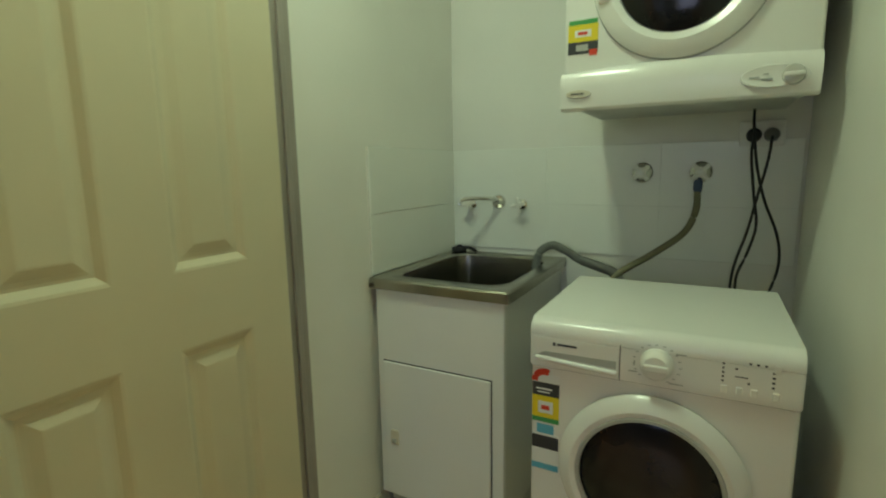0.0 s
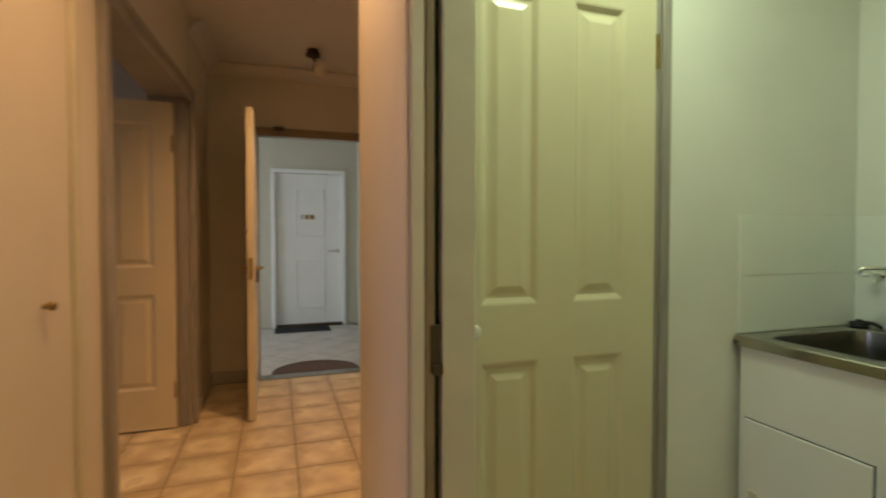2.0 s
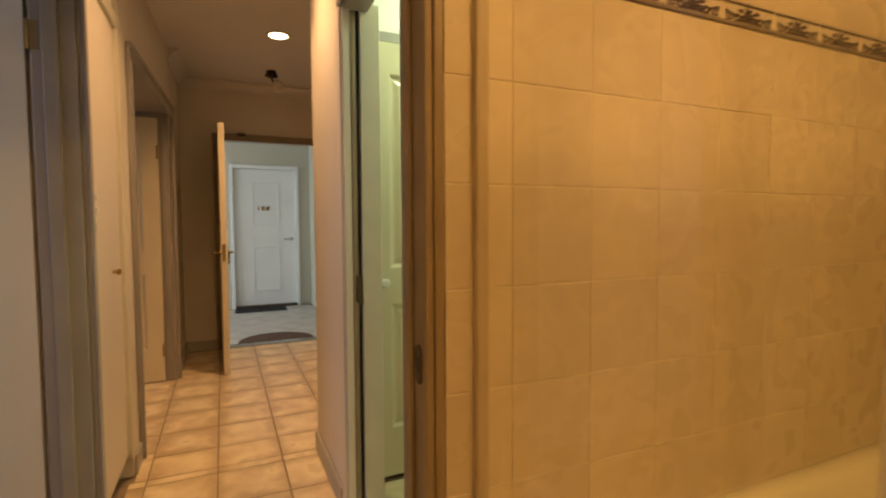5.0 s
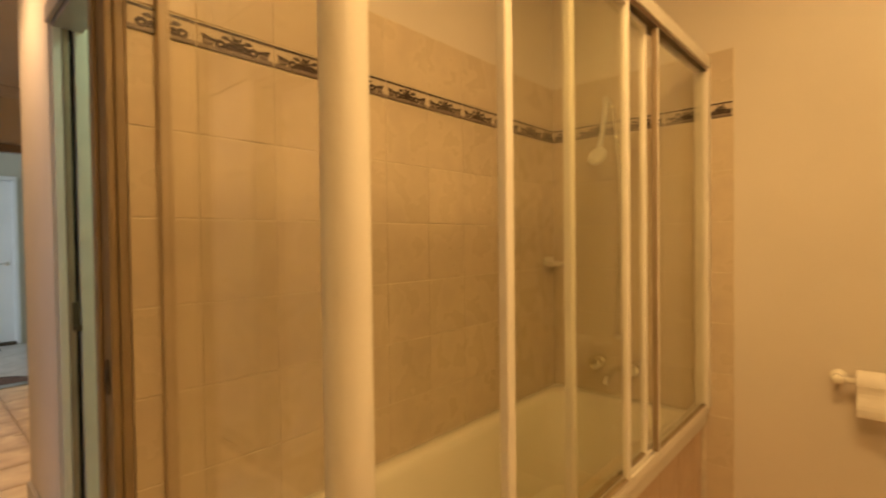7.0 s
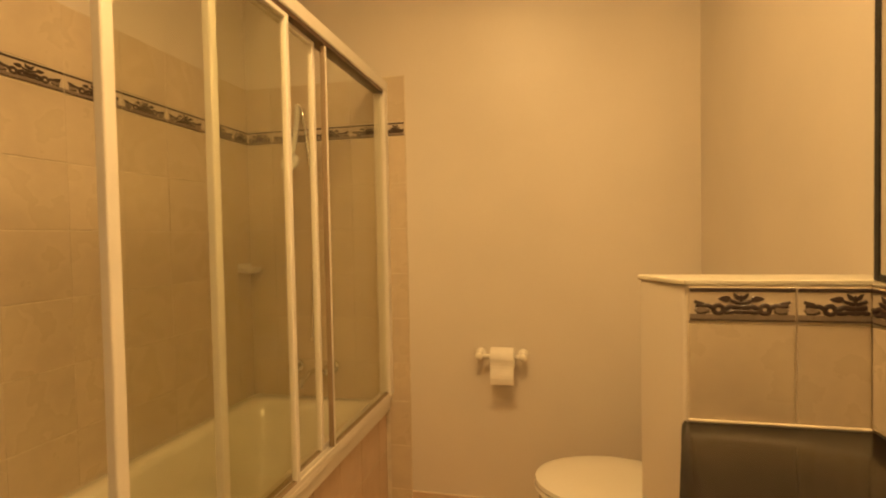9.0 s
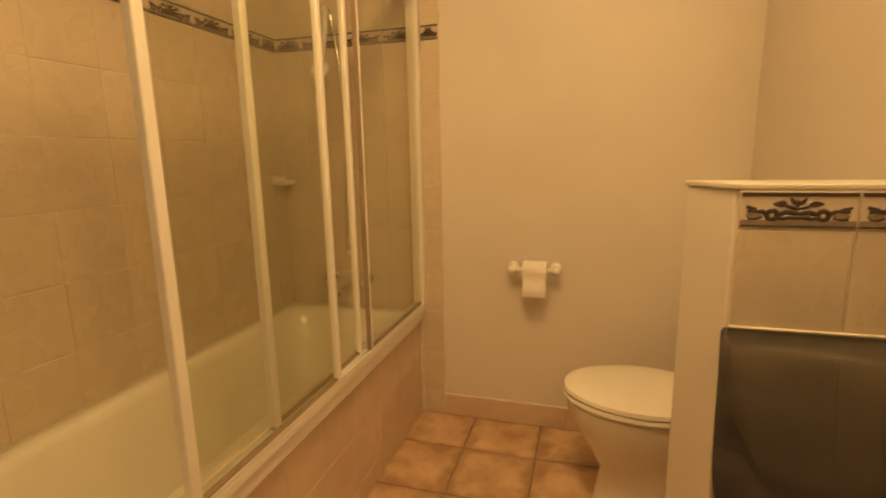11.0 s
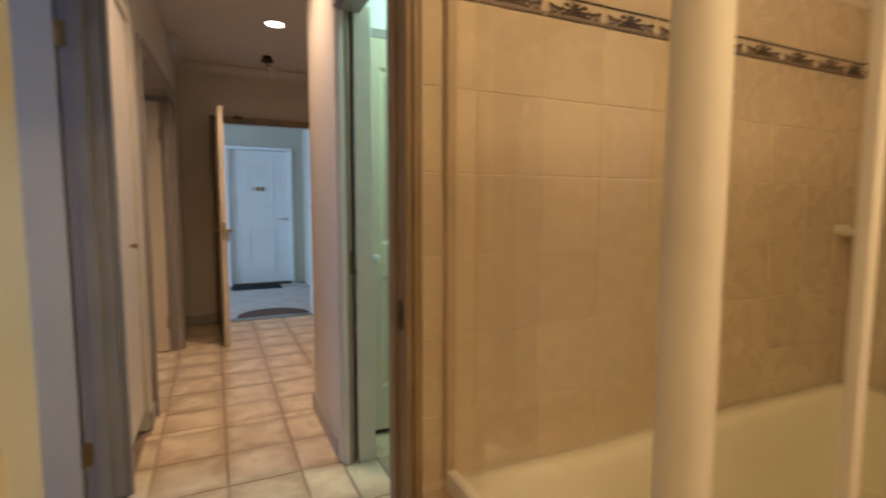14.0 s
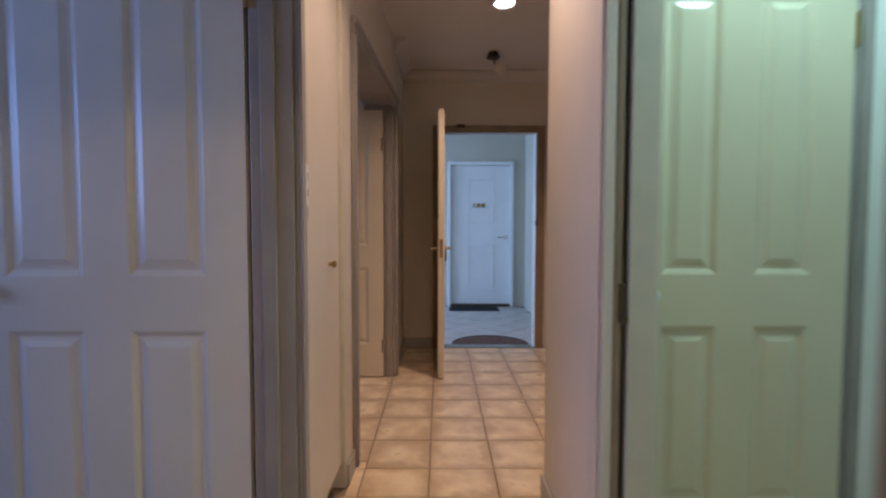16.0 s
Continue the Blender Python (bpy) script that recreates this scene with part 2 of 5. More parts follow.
NAVY = material("coupling_navy", (0.03, 0.06, 0.13), 0.35, var=0.03, bump=0.0)
BLUE = material("sticker_blue", (0.10, 0.42, 0.58), 0.4, var=0.02, bump=0.0)
STICKER = material("sticker_white", (0.78, 0.80, 0.78), 0.4, var=0.01, bump=0.0)
MAT_BROWN = material("doormat_brown", (0.12, 0.068, 0.048), 0.95, var=0.12, scale=30.0, fine=300, bump=0.8, dist=0.004)
MAT_GREY = material("doormat_charcoal", (0.035, 0.037, 0.042), 0.95, var=0.12, scale=30.0, fine=300, bump=0.8, dist=0.004)
MIRROR = material("mirror_silver", (0.86, 0.87, 0.86), 0.02, metal=1.0, var=0.0, bump=0.0, rough_var=0.01)
GLASS = glass("shower_glass", (0.964, 0.969, 0.920))
GLASS_CLEAR = glass("shower_glass_clear", (0.985, 0.985, 0.965))
BULB = glow("warm_downlight_glow", (1.0, 0.80, 0.52), 14.0)
FROST = material("frosted_lamp_glass", (0.80, 0.72, 0.60), 0.35, var=0.04, scale=20.0, bump=0.1)


# ---- shaping ----
INV = {}


def thing(name, at, label, category, group="", kind="", m=None):
    """An Empty at the base of a thing; its parts are shaped in world metres, or in its own axes where m is given."""
    ob = new(name)
    ob.empty_display_size = 0.1
    if m is None:
        ob.location = at
        INV[ob] = Matrix.Translation(-Vector(at))
    else:
        ob.matrix_world = m
        INV[ob] = Matrix.Identity(4)
    return tagged(ob, label, category, group, kind)


def part(name, bm, mat, parent=None, label="", smooth=False):
    me = bpy.data.meshes.new(name)
    bmesh.ops.recalc_face_normals(bm, faces=bm.faces)
    bm.to_mesh(me)
    bm.free()
    for one in (mat if isinstance(mat, (list, tuple)) else [mat]):
        me.materials.append(one)
    if smooth:
        me.shade_smooth()
        me.set_sharp_from_angle(angle=radians(38))
    ob = new(name, me)
    if parent is not None:
        ob.parent = parent
        ob.matrix_parent_inverse = INV.get(parent, Matrix.Identity(4))
    return tagged(ob, label)


def box(x0, x1, y0, y1, z0, z1, bevel=0.0, seg=2, bm=None, mi=0):
    bm = bm or bmesh.new()
    made = bmesh.ops.create_cube(bm, size=1.0)["verts"]
    for v in made:
        v.co = Vector((x0 + (v.co.x + 0.5) * (x1 - x0), y0 + (v.co.y + 0.5) * (y1 - y0), z0 + (v.co.z + 0.5) * (z1 - z0)))
    faces = {f for v in made for f in v.link_faces}
    for f in faces:
        f.material_index = mi
    if bevel:
        edges = list({e for v in made for e in v.link_edges})
        bmesh.ops.bevel(bm, geom=edges, offset=bevel, segments=seg, profile=0.5, affect="EDGES")
    return bm


def lathe(profile, m=None, seg=32, bm=None, mi=0):
    """Turns (radius, height) pairs round the z axis of m."""
    bm = bm or bmesh.new()
    m = m or Matrix.Identity(4)
    rings = []
    for r, h in profile:
        if r < 1e-6:
            rings.append([bm.verts.new(m @ Vector((0, 0, h)))])
        else:
            rings.append([bm.verts.new(m @ Vector((r * math.cos(a), r * math.sin(a), h))) for a in (2 * math.pi * k / seg for k in range(seg))])
    for a, b in zip(rings, rings[1:] + rings[:1]):
        if len(a) == len(b) == 1:
            continue
        for k in range(seg):
            j = (k + 1) % seg
            quad = [a[k % len(a)], a[j % len(a)], b[j % len(b)], b[k % len(b)]]
            quad = [v for i, v in enumerate(quad) if v not in quad[:i]]
            if len(quad) > 2:
                bm.faces.new(quad).material_index = mi
    return bm


def smooth_line(points, steps=8):
    pts = [Vector(p) for p in points]
    pts = [2 * pts[0] - pts[1]] + pts + [2 * pts[-1] - pts[-2]]
    out = []
    for a, b, c, d in zip(pts, pts[1:], pts[2:], pts[3:]):
        for k in range(steps):
            t = k / steps
            out.append(0.5 * ((2 * b) + (c - a) * t + (2 * a - 5 * b + 4 * c - d) * t * t + (3 * b - a - 3 * c + d) * t ** 3))
    return out + [pts[-2]]


def tube(points, radius, seg=10, bm=None, steps=8, ribs=0.0, mi=0, flat=None):
    """A round tube along a smooth line; ribs: depth of corrugation; flat: squashes it along one axis."""
    bm = bm or bmesh.new()
    line = smooth_line(points, steps) if steps > 1 else [Vector(p) for p in points]
    rings = []
    for i, p in enumerate(line):
        d = (line[min(i + 1, len(line) - 1)] - line[max(i - 1, 0)]).normalized()
        side = d.cross(Vector((0, 0, 1)) if abs(d.z) < 0.9 else Vector((1, 0, 0))).normalized()
        up = side.cross(d)
        r = radius + (ribs if i % 2 else 0.0)
        ring = []
        for a in (2 * math.pi * k / seg for k in range(seg)):
            o = side * math.cos(a) * r + up * math.sin(a) * r
            if flat:
                o = Vector((o.x * flat[0], o.y * flat[1], o.z * flat[2]))
            ring.append(bm.verts.new(p + o))
        rings.append(ring)
    for a, b in zip(rings, rings[1:]):
        for k in range(seg):
            bm.faces.new([a[k], a[(k + 1) % seg], b[(k + 1) % seg], b[k]]).material_index = mi
    bm.faces.new(rings[0]).material_index = mi
    bm.faces.new(rings[-1]).material_index = mi
    return bm


def loops(rings, bm=None, close=True, mi=0):
    """Skins closed rings of points, one after another."""
    bm = bm or bmesh.new()
    rows = [[bm.verts.new(p) for p in ring] for ring in rings]
    n = len(rows[0])
    for a, b in zip(rows, rows[1:]):
        for k in range(n):
            bm.faces.new([a[k], a[(k + 1) % n], b[(k + 1) % n], b[k]]).material_index = mi
    if close:
        bm.faces.new(rows[-1]).material_index = mi
    return bm


def round_rect(cx, cy, hx, hy, r, z, n=6):
    out = []
    for sx, sy, a0 in ((1, 1, 0), (-1, 1, 90), (-1, -1, 180), (1, -1, 270)):
        for k in range(n + 1):
            a = radians(a0 + 90 * k / n)
            out.append((cx + sx * (hx - r) + r * math.cos(a), cy + sy * (hy - r) + r * math.sin(a), z))
    return out


def prism(points, z0, z1, bevel=0.0):
    bm = bmesh.new()
    lo = [bm.verts.new((x, y, z0)) for x, y in points]
    hi = [bm.verts.new((x, y, z1)) for x, y in points]
    n = len(points)
    for k in range(n):
        bm.faces.new([lo[k], lo[(k + 1) % n], hi[(k + 1) % n], hi[k]])
    bm.faces.new(lo)
    bm.faces.new(hi)
    if bevel:
        bmesh.ops.bevel(bm, geom=list(bm.edges), offset=bevel, segments=3, profile=0.5, affect="EDGES")
    return bm


def slab(name, x0, x1, y0, y1, z0, z1, mat, bevel=0.0):
    return tagged(part(name, box(x0, x1, y0, y1, z0, z1, bevel), mat), kind="structure")


# ---- the shell of the flat ----
slab("floor", -4.02, 2.75, -4.1, 3.1, -0.12, -0.008, GROUT)
slab("floor_corridor", -6.5, -4.02, -4.1, 0.95, -0.12, -0.008, GROUT)
slab("ceiling", -4.02, 2.75, -4.1, 3.1, CEIL, CEIL + 0.1, CEILING)
slab("ceiling_corridor", -6.5, -4.02, -4.1, 0.95, 2.5, 2.6, CEILING)
# laundry
slab("wall_laundry_west", -0.98, -0.862, 0.93, 1.86, 0, CEIL, LAUNDRY_WALL)
slab("wall_laundry_west_head", -0.98, -0.862, 0.098, 0.93, 2.10, CEIL, LAUNDRY_WALL)
slab("wall_laundry_north", -0.98, 0.37, 1.86, 1.98, 0, CEIL, LAUNDRY_WALL)
slab("wall_laundry_east", 0.37, 0.43, -0.062, 1.86, 0, CEIL, LAUNDRY_WALL)
slab("wall_laundry_head", -0.64, 0.37, 0.0, 0.098, 2.10, CEIL, WALL)
# bathroom
slab("wall_bath_west", 0.43, 0.492, -0.062, 1.86, 0, CEIL, WALL)
slab("wall_bath_door_head", 0.37, 0.492, -0.93, -0.062, 2.07, CEIL, WALL)
slab("wall_bath_west_pier", 0.37, 0.492, -1.07, -0.93, 0, CEIL, WALL)
slab("wall_bath_north", 0.492, 2.62, 1.80, 1.92, 0, CEIL, WALL)
slab("wall_bath_east", 2.50, 2.62, -1.07, 1.80, 0, CEIL, WALL)
slab("wall_bath_south", 0.492, 2.50, -1.07, -0.95, 0, CEIL, WALL)
# hall
slab("wall_hall_north", -1.33, -0.64, 0.0, 0.098, 0, CEIL, WALL)
slab("wall_hall_north_return", -1.33, -1.21, 0.098, 3.0, 0, CEIL, WALL)
slab("wall_hall_south_head", -0.77, 0.31, -1.03, -0.89, 2.10, CEIL, WALL)
slab("wall_hall_south_east", 0.31, 0.37, -1.07, -0.93, 0, CEIL, WALL)
slab("wall_closet_pier", -0.86, -0.77, -1.03, -0.89, 0, CEIL, WALL)
slab("wall_closet_head", -1.40, -0.86, -1.03, -0.89, 2.16, CEIL, WALL)
slab("wall_closet_plinth", -1.40, -0.86, -1.03, -0.935, 0, 0.12, SKIRT)
slab("wall_closet_back", -1.66, -0.86, -1.5, -1.44, 0, CEIL, WALL)
slab("wall_hall_pier", -1.65, -1.40, -1.03, -0.87, 0, CEIL, WALL)
tagged(part("wall_room_head", prism([(-3.06, -1.03), (-1.65, -1.03), (-1.65, -0.87), (-3.06, -0.805)], 2.12, CEIL), WALL), kind="structure")
slab("wall_hall_south_west", -3.92, -3.06, -1.03, -0.800, 0, CEIL, WALL)
slab("wall_entry_south", -4.02, -3.92, -1.03, -0.46, 0, CEIL, WALL)
slab("wall_entry_north", -4.02, -3.92, 0.50, 3.0, 0, CEIL, WALL)
slab("wall_entry_head", -4.02, -3.92, -0.46, 0.50, 2.08, CEIL, WALL)
slab("wall_living_north", -4.02, -1.21, 3.0, 3.1, 0, CEIL, WALL)
# rooms beside the hall
slab("wall_bedroom_west", -1.0, -0.9, -4.1, -1.5, 0, CEIL, WALL)
slab("wall_bedroom_west_corner", -0.86, -0.80, -1.5, -1.03, 0, CEIL, WALL)
slab("wall_bedroom_east", 2.40, 2.5, -4.1, -1.07, 0, CEIL, WALL)
slab("wall_bedroom_south_sill", -0.9, 2.4, -4.1, -4.0, 0, 1.20, WALL)
slab("wall_bedroom_south_head", -0.9, 2.4, -4.1, -4.0, 2.30, CEIL, WALL)
slab("wall_bedroom_south_west", -0.9, -0.35, -4.1, -4.0, 1.20, 2.30, WALL)
slab("wall_bedroom_south_east", 1.35, 2.4, -4.1, -4.0, 1.20, 2.30, WALL)
slab("wall_room_south_sill", -4.02, -1.0, -4.1, -4.0, 0, 0.85, WALL)
slab("wall_room_south_head", -4.02, -1.0, -4.1, -4.0, 2.15, CEIL, WALL)
slab("wall_room_south_west", -4.02, -3.25, -4.1, -4.0, 0.85, 2.15, WALL)
slab("wall_room_south_east", -1.75, -1.0, -4.1, -4.0, 0.85, 2.15, WALL)
slab("wall_room_west", -4.02, -3.92, -4.0, -1.03, 0, CEIL, WALL)
# corridor outside the flat
slab("wall_corridor_west_south", -6.45, -6.33, -4.1, -0.30, 0, 2.5, CORRIDOR_WALL)
slab("wall_corridor_west_north", -6.45, -6.33, 0.56, 0.95, 0, 2.5, CORRIDOR_WALL)
slab("wall_corridor_west_head", -6.45, -6.33, -0.30, 0.56, 2.05, 2.5, CORRIDOR_WALL)
slab("wall_corridor_north", -6.33, -4.02, 0.77, 0.87, 0, 2.5, CORRIDOR_WALL)
slab("wall_corridor_backing", -6.6, -6.5, -0.5, 0.8, 0, 2.5, CORRIDOR_WALL)

# cornices in the hall
def cornice(name, x0, x1, y0, y1, axis):
    bm = bmesh.new()
    steps = [(0.0, 0.0), (0.0, -0.085), (0.012, -0.085), (0.02, -0.06), (0.04, -0.035), (0.065, -0.018), (0.085, -0.012), (0.085, 0.0)]
    ends = []
    for s in (0, 1):
        ring = []
        for d, h in steps:
            if axis == "x":
                ring.append(bm.verts.new(((x0, x1)[s], y0 + (d if y1 > y0 else -d), CEIL - 0.002 + h)))
            else:
                ring.append(bm.verts.new((x0 + (d if x1 > x0 else -d), (y0, y1)[s], CEIL - 0.002 + h)))
        ends.append(ring)
    for k in range(len(steps)):
        j = (k + 1) % len(steps)
        bm.faces.new([ends[0][k], ends[0][j], ends[1][j], ends[1][k]])
    bm.faces.new(ends[0])
    bm.faces.new(ends[1])
    return tagged(part(name, bm, CEILING), kind="structure")


cornice("trim_cornice_south", -1.65, 0.05, -0.887, 0, "x")
cornice("trim_cornice_south_west", -3.92, -3.06, -0.801, 0, "x")
cornice("trim_cornice_north", -1.33, -0.64, -0.003, -1, "x")
cornice("trim_cornice_entry", -3.918, 0, -0.86, 3.0, "y")


def skirting(name, x0, x1, y0, y1, h=0.10, mat=None):
    return tagged(part(name, box(x0, x1, y0, y1, 0, h, 0.004, 2), mat or SKIRT), kind="structure")


skirting("baseboard_hall_north", -1.33, -0.69, -0.016, -0.001)
skirting("baseboard_hall_pier", -1.575, -1.415, -0.869, -0.856)
skirting("baseboard_hall_south_west", -3.90, -3.115, -0.799, -0.785)
skirting("baseboard_entry_south", -3.919, -3.905, -0.845, -0.52)
skirting("baseboard_entry_north", -3.919, -3.905, 0.56, 2.9)
skirting("baseboard_laundry_west", -0.861, -0.85, 0.935, 1.25, 0.08, FRAME_CREAM)


# ---- door frames ----
def frame_piece(parent, name, x0, x1, y0, y1, z0, z1, mat, bevel=0.004):
    return part(name, box(x0, x1, y0, y1, z0, z1, bevel), mat, parent)


# laundry opening: grey jamb with a dark groove and a cream stop
f = thing("door_frame_laundry", (-0.64, 0.08, 0), "grey metal laundry doorway frame with a dark groove", "door frame", kind="structure")
frame_piece(f, "architrave", -0.69, -0.622, -0.010, -0.001, 0, 2.14, WALL)
frame_piece(f, "jamb", -0.639, -0.606, -0.001, 0.030, 0, 2.098, WALL)
frame_piece(f, "rebate", -0.639, -0.604, 0.0305, 0.052, 0, 2.098, FRAME_BROWN)
frame_piece(f, "groove", -0.639, -0.628, 0.052, 0.068, 0, 2.098, BLACK, 0)
frame_piece(f, "stop", -0.639, -0.600, 0.068, 0.150, 0, 2.098, FRAME_CREAM)
frame_piece(f, "head", -0.60, 0.37, 0.0, 0.098, 2.060, 2.099, FRAME)
frame_piece(f, "head_architrave", -0.622, 0.30, -0.018, -0.001, 2.075, 2.14, FRAME)
bm = box(-0.629, -0.602, 0.040, 0.066, 0.905, 1.015, 0.003)
box(-0.616, -0.598, 0.046, 0.070, 0.90, 0.925, 0.002, 2, bm)
part("strike_plate", bm, BRONZE, f, "dark metal strike plate")
# linen cupboard frame on the laundry's west wall
f = thing("door_frame_cupboard", (-0.86, 0.56, 0), "narrow grey-cream painted cupboard door frame", "door frame", kind="structure")
for y0, y1 in ((0.100, 0.136), (0.860, 0.935)):
    frame_piece(f, "jamb", -0.90, -0.842, y0, y1, 0, 2.098, FRAME)
frame_piece(f, "head", -0.90, -0.842, 0.136, 0.860, 2.052, 2.098, FRAME)
frame_piece(f, "bead", -0.842, -0.832, 0.888, 0.905, 0, 2.098, FRAME, 0.003)
slab("wall_cupboard_backing", -1.20, -1.16, 0.098, 1.0, 0, CEIL, LAUNDRY_WALL)
# bathroom doorway
f = thing("door_frame_bathroom", (0.43, -0.14, 0), "brown painted bathroom doorway frame with fluted architrave", "door frame", kind="structure")
frame_piece(f, "jamb", 0.37, 0.492, -0.100, -0.063, 0, 2.068, FRAME_BROWN)
frame_piece(f, "stop", 0.395, 0.425, -0.108, -0.100, 0, 2.03, FRAME_BROWN, 0.003)
bm = bmesh.new()
for y0, y1, d in ((-0.104, -0.088, 0.010), (-0.087, -0.067, 0.014)):
    box(0.4925, 0.4925 + d, y0, y1, 0, 2.12, 0.004, 2, bm)
part("architrave", bm, FRAME_BROWN, f)
frame_piece(f, "jamb", 0.37, 0.492, -0.93, -0.905, 0, 2.068, FRAME_BROWN)
frame_piece(f, "head", 0.37, 0.492, -0.905, -0.100, 2.03, 2.068, FRAME_BROWN)
frame_piece(f, "hall_architrave", 0.352, 0.369, -0.100, -0.062, 0, 2.12, FRAME)
part("strike_plate", loops([[(x, y, z) for x, z, _ in round_rect(0.4515, 0.945, 0.0165 * k, 0.040 * k, 0.0155 * k, 0)] for y, k in ((-0.099, 1.0), (-0.1018, 1.0), (-0.1026, 0.93))]), BRONZE, f, "dark bronze oval strike plate")
part("latch_hole", box(0.445, 0.459, -0.104, -0.101, 0.932, 0.962, 0.001), BLACK, f)
# bedroom doorway
f = thing("door_frame_bedroom", (-0.77, -0.96, 0), "grey painted bedroom doorway frame in layered profile", "door frame", kind="structure")
frame_piece(f, "jamb", -0.80, -0.742, -1.019, -0.889, 0, 2.098, FRAME)
frame_piece(f, "stop", -0.742, -0.728, -0.985, -0.94, 0, 2.06, FRAME)
frame_piece(f, "architrave", -0.82, -0.750, -0.889, -0.872, 0, 2.16, FRAME)
frame_piece(f, "architrave_lip", -0.775, -0.745, -0.872, -0.862, 0, 2.16, FRAME)
frame_piece(f, "head", -0.742, 0.31, -1.03, -0.889, 2.06, 2.098, FRAME)
frame_piece(f, "head_architrave", -0.75, 0.32, -0.889, -0.872, 2.085, 2.16, FRAME)
frame_piece(f, "jamb", 0.28, 0.31, -1.03, -0.889, 0, 2.06, FRAME)
# wide doorway further along the hall
f = thing("door_frame_room", (-1.65, -0.95, 0), "grey painted frame of a wide hall doorway", "door frame", kind="structure")
frame_piece(f, "jamb", -1.69, -1.651, -1.03, -0.871, 0, 2.09, FRAME)
frame_piece(f, "architrave", -1.685, -1.585, -0.869, -0.852, 0, 2.06, FRAME)
frame_piece(f, "architrave_lip", -1.62, -1.585, -0.852, -0.843, 0, 2.06, FRAME, 0.003)
part("head", prism([(-3.02, -1.03), (-1.69, -1.03), (-1.69, -0.873), (-3.02, -0.812)], 2.08, 2.118, 0.004), FRAME, f)
part("head_architrave", prism([(-3.11, -0.798), (-1.585, -0.868), (-1.585, -0.850), (-3.11, -0.777)], 2.06, 2.145, 0.004), FRAME, f)
part("head_architrave_lip", prism([(-3.11, -0.776), (-1.585, -0.849), (-1.585, -0.842), (-3.11, -0.769)], 2.112, 2.145, 0.002), FRAME, f)
frame_piece(f, "jamb", -3.058, -3.02, -1.03, -0.815, 0, 2.08, FRAME)
frame_piece(f, "stop", -3.02, -3.008, -0.868, -0.836, 0, 2.08, FRAME, 0.003)
frame_piece(f, "architrave", -3.11, -3.04, -0.799, -0.777, 0, 2.06, FRAME)
# closet frame
f = thing("door_frame_closet", (-1.2, -0.88, 0.1), "cream painted raised frame round a hall closet", "door frame", kind="structure")
frame_piece(f, "side", -0.865, -0.835, -0.889, -0.877, 0.10, 2.19, FRAME_CREAM)
frame_piece(f, "side", -1.412, -1.367, -0.889, -0.866, 0.10, 2.13, FRAME_CREAM)
frame_piece(f, "head", -1.412, -0.835, -0.889, -0.868, 2.13, 2.19, FRAME_CREAM)
# entry
f = thing("door_frame_entry", (-3.97, 0, 0), "brown-grey painted entry doorway frame", "door frame", kind="structure")
frame_piece(f, "jamb", -4.02, -3.91, -0.46, -0.42, 0, 2.045, FRAME)
frame_piece(f, "jamb", -4.02, -3.921, 0.45, 0.50, 0, 2.045, DOOR_WHITE)
frame_piece(f, "head", -4.02, -3.91, -0.46, 0.50, 2.045, 2.079, FRAME)
frame_piece(f, "architrave", -3.919, -3.90, 0.455, 0.535, 0, 2.11, FRAME_BROWN)
frame_piece(f, "architrave", -3.919, -3.90, -0.52, -0.435, 0, 2.11, FRAME_BROWN)
frame_piece(f, "head_architrave", -3.919, -3.898, -0.435, 0.455, 2.04, 2.11, FRAME_BROWN)
part("door_closer_arm", box(-3.90, -3.87, -0.30, -0.22, 2.085, 2.115, 0.006), BRONZE, f)
part("latch_keeper", box(-3.912, -3.885, 0.445, 0.47, 1.17, 1.22, 0.004), STEEL, f, "small steel latch keeper")
part("threshold", box(-4.03, -3.90, -0.42, 0.45, -0.006, 0.008, 0.003), STEEL, f, "metal threshold strip")
# opposite flat's door frame
f = thing("door_frame_neighbour", (-6.33, 0.13, 0), "white painted frame of the door across the corridor", "door frame", kind="structure")
frame_piece(f, "jamb", -6.40, -6.30, -0.345, -0.300, 0, 2.05, DOOR_WHITE)
frame_piece(f, "jamb", -6.40, -6.30, 0.558, 0.603, 0, 2.05, DOOR_WHITE)
frame_piece(f, "head", -6.40, -6.30, -0.345, 0.603, 2.035, 2.085, DOOR_WHITE)
part("sill", box(-6.36, -6.29, -0.30, 0.558, 0.0, 0.035, 0.004), BRONZE, f)


# ---- doors ----
def moulded_panel(x0, x1, z0, z1, thick):
    """A raised-and-fielded panel with sloped edges on both faces of a leaf of that thickness, in the leaf's own axes."""
    bm = bmesh.new()
    for side, base in ((-1, 0.0), (1, thick)):
        rings = []
        for inset, depth in ((0.0, 0.0), (0.006, 0.0015), (0.020, 0.011), (0.026, 0.011), (0.034, 0.0095), (0.052, 0.003), (0.056, 0.0025)):
            y = base - side * depth
            rings.append([(x0 + inset, y, z0 + inset), (x1 - inset, y, z0 + inset), (x1 - inset, y, z1 - inset), (x0 + inset, y, z1 - inset)])
        loops(rings, bm)
    return bm


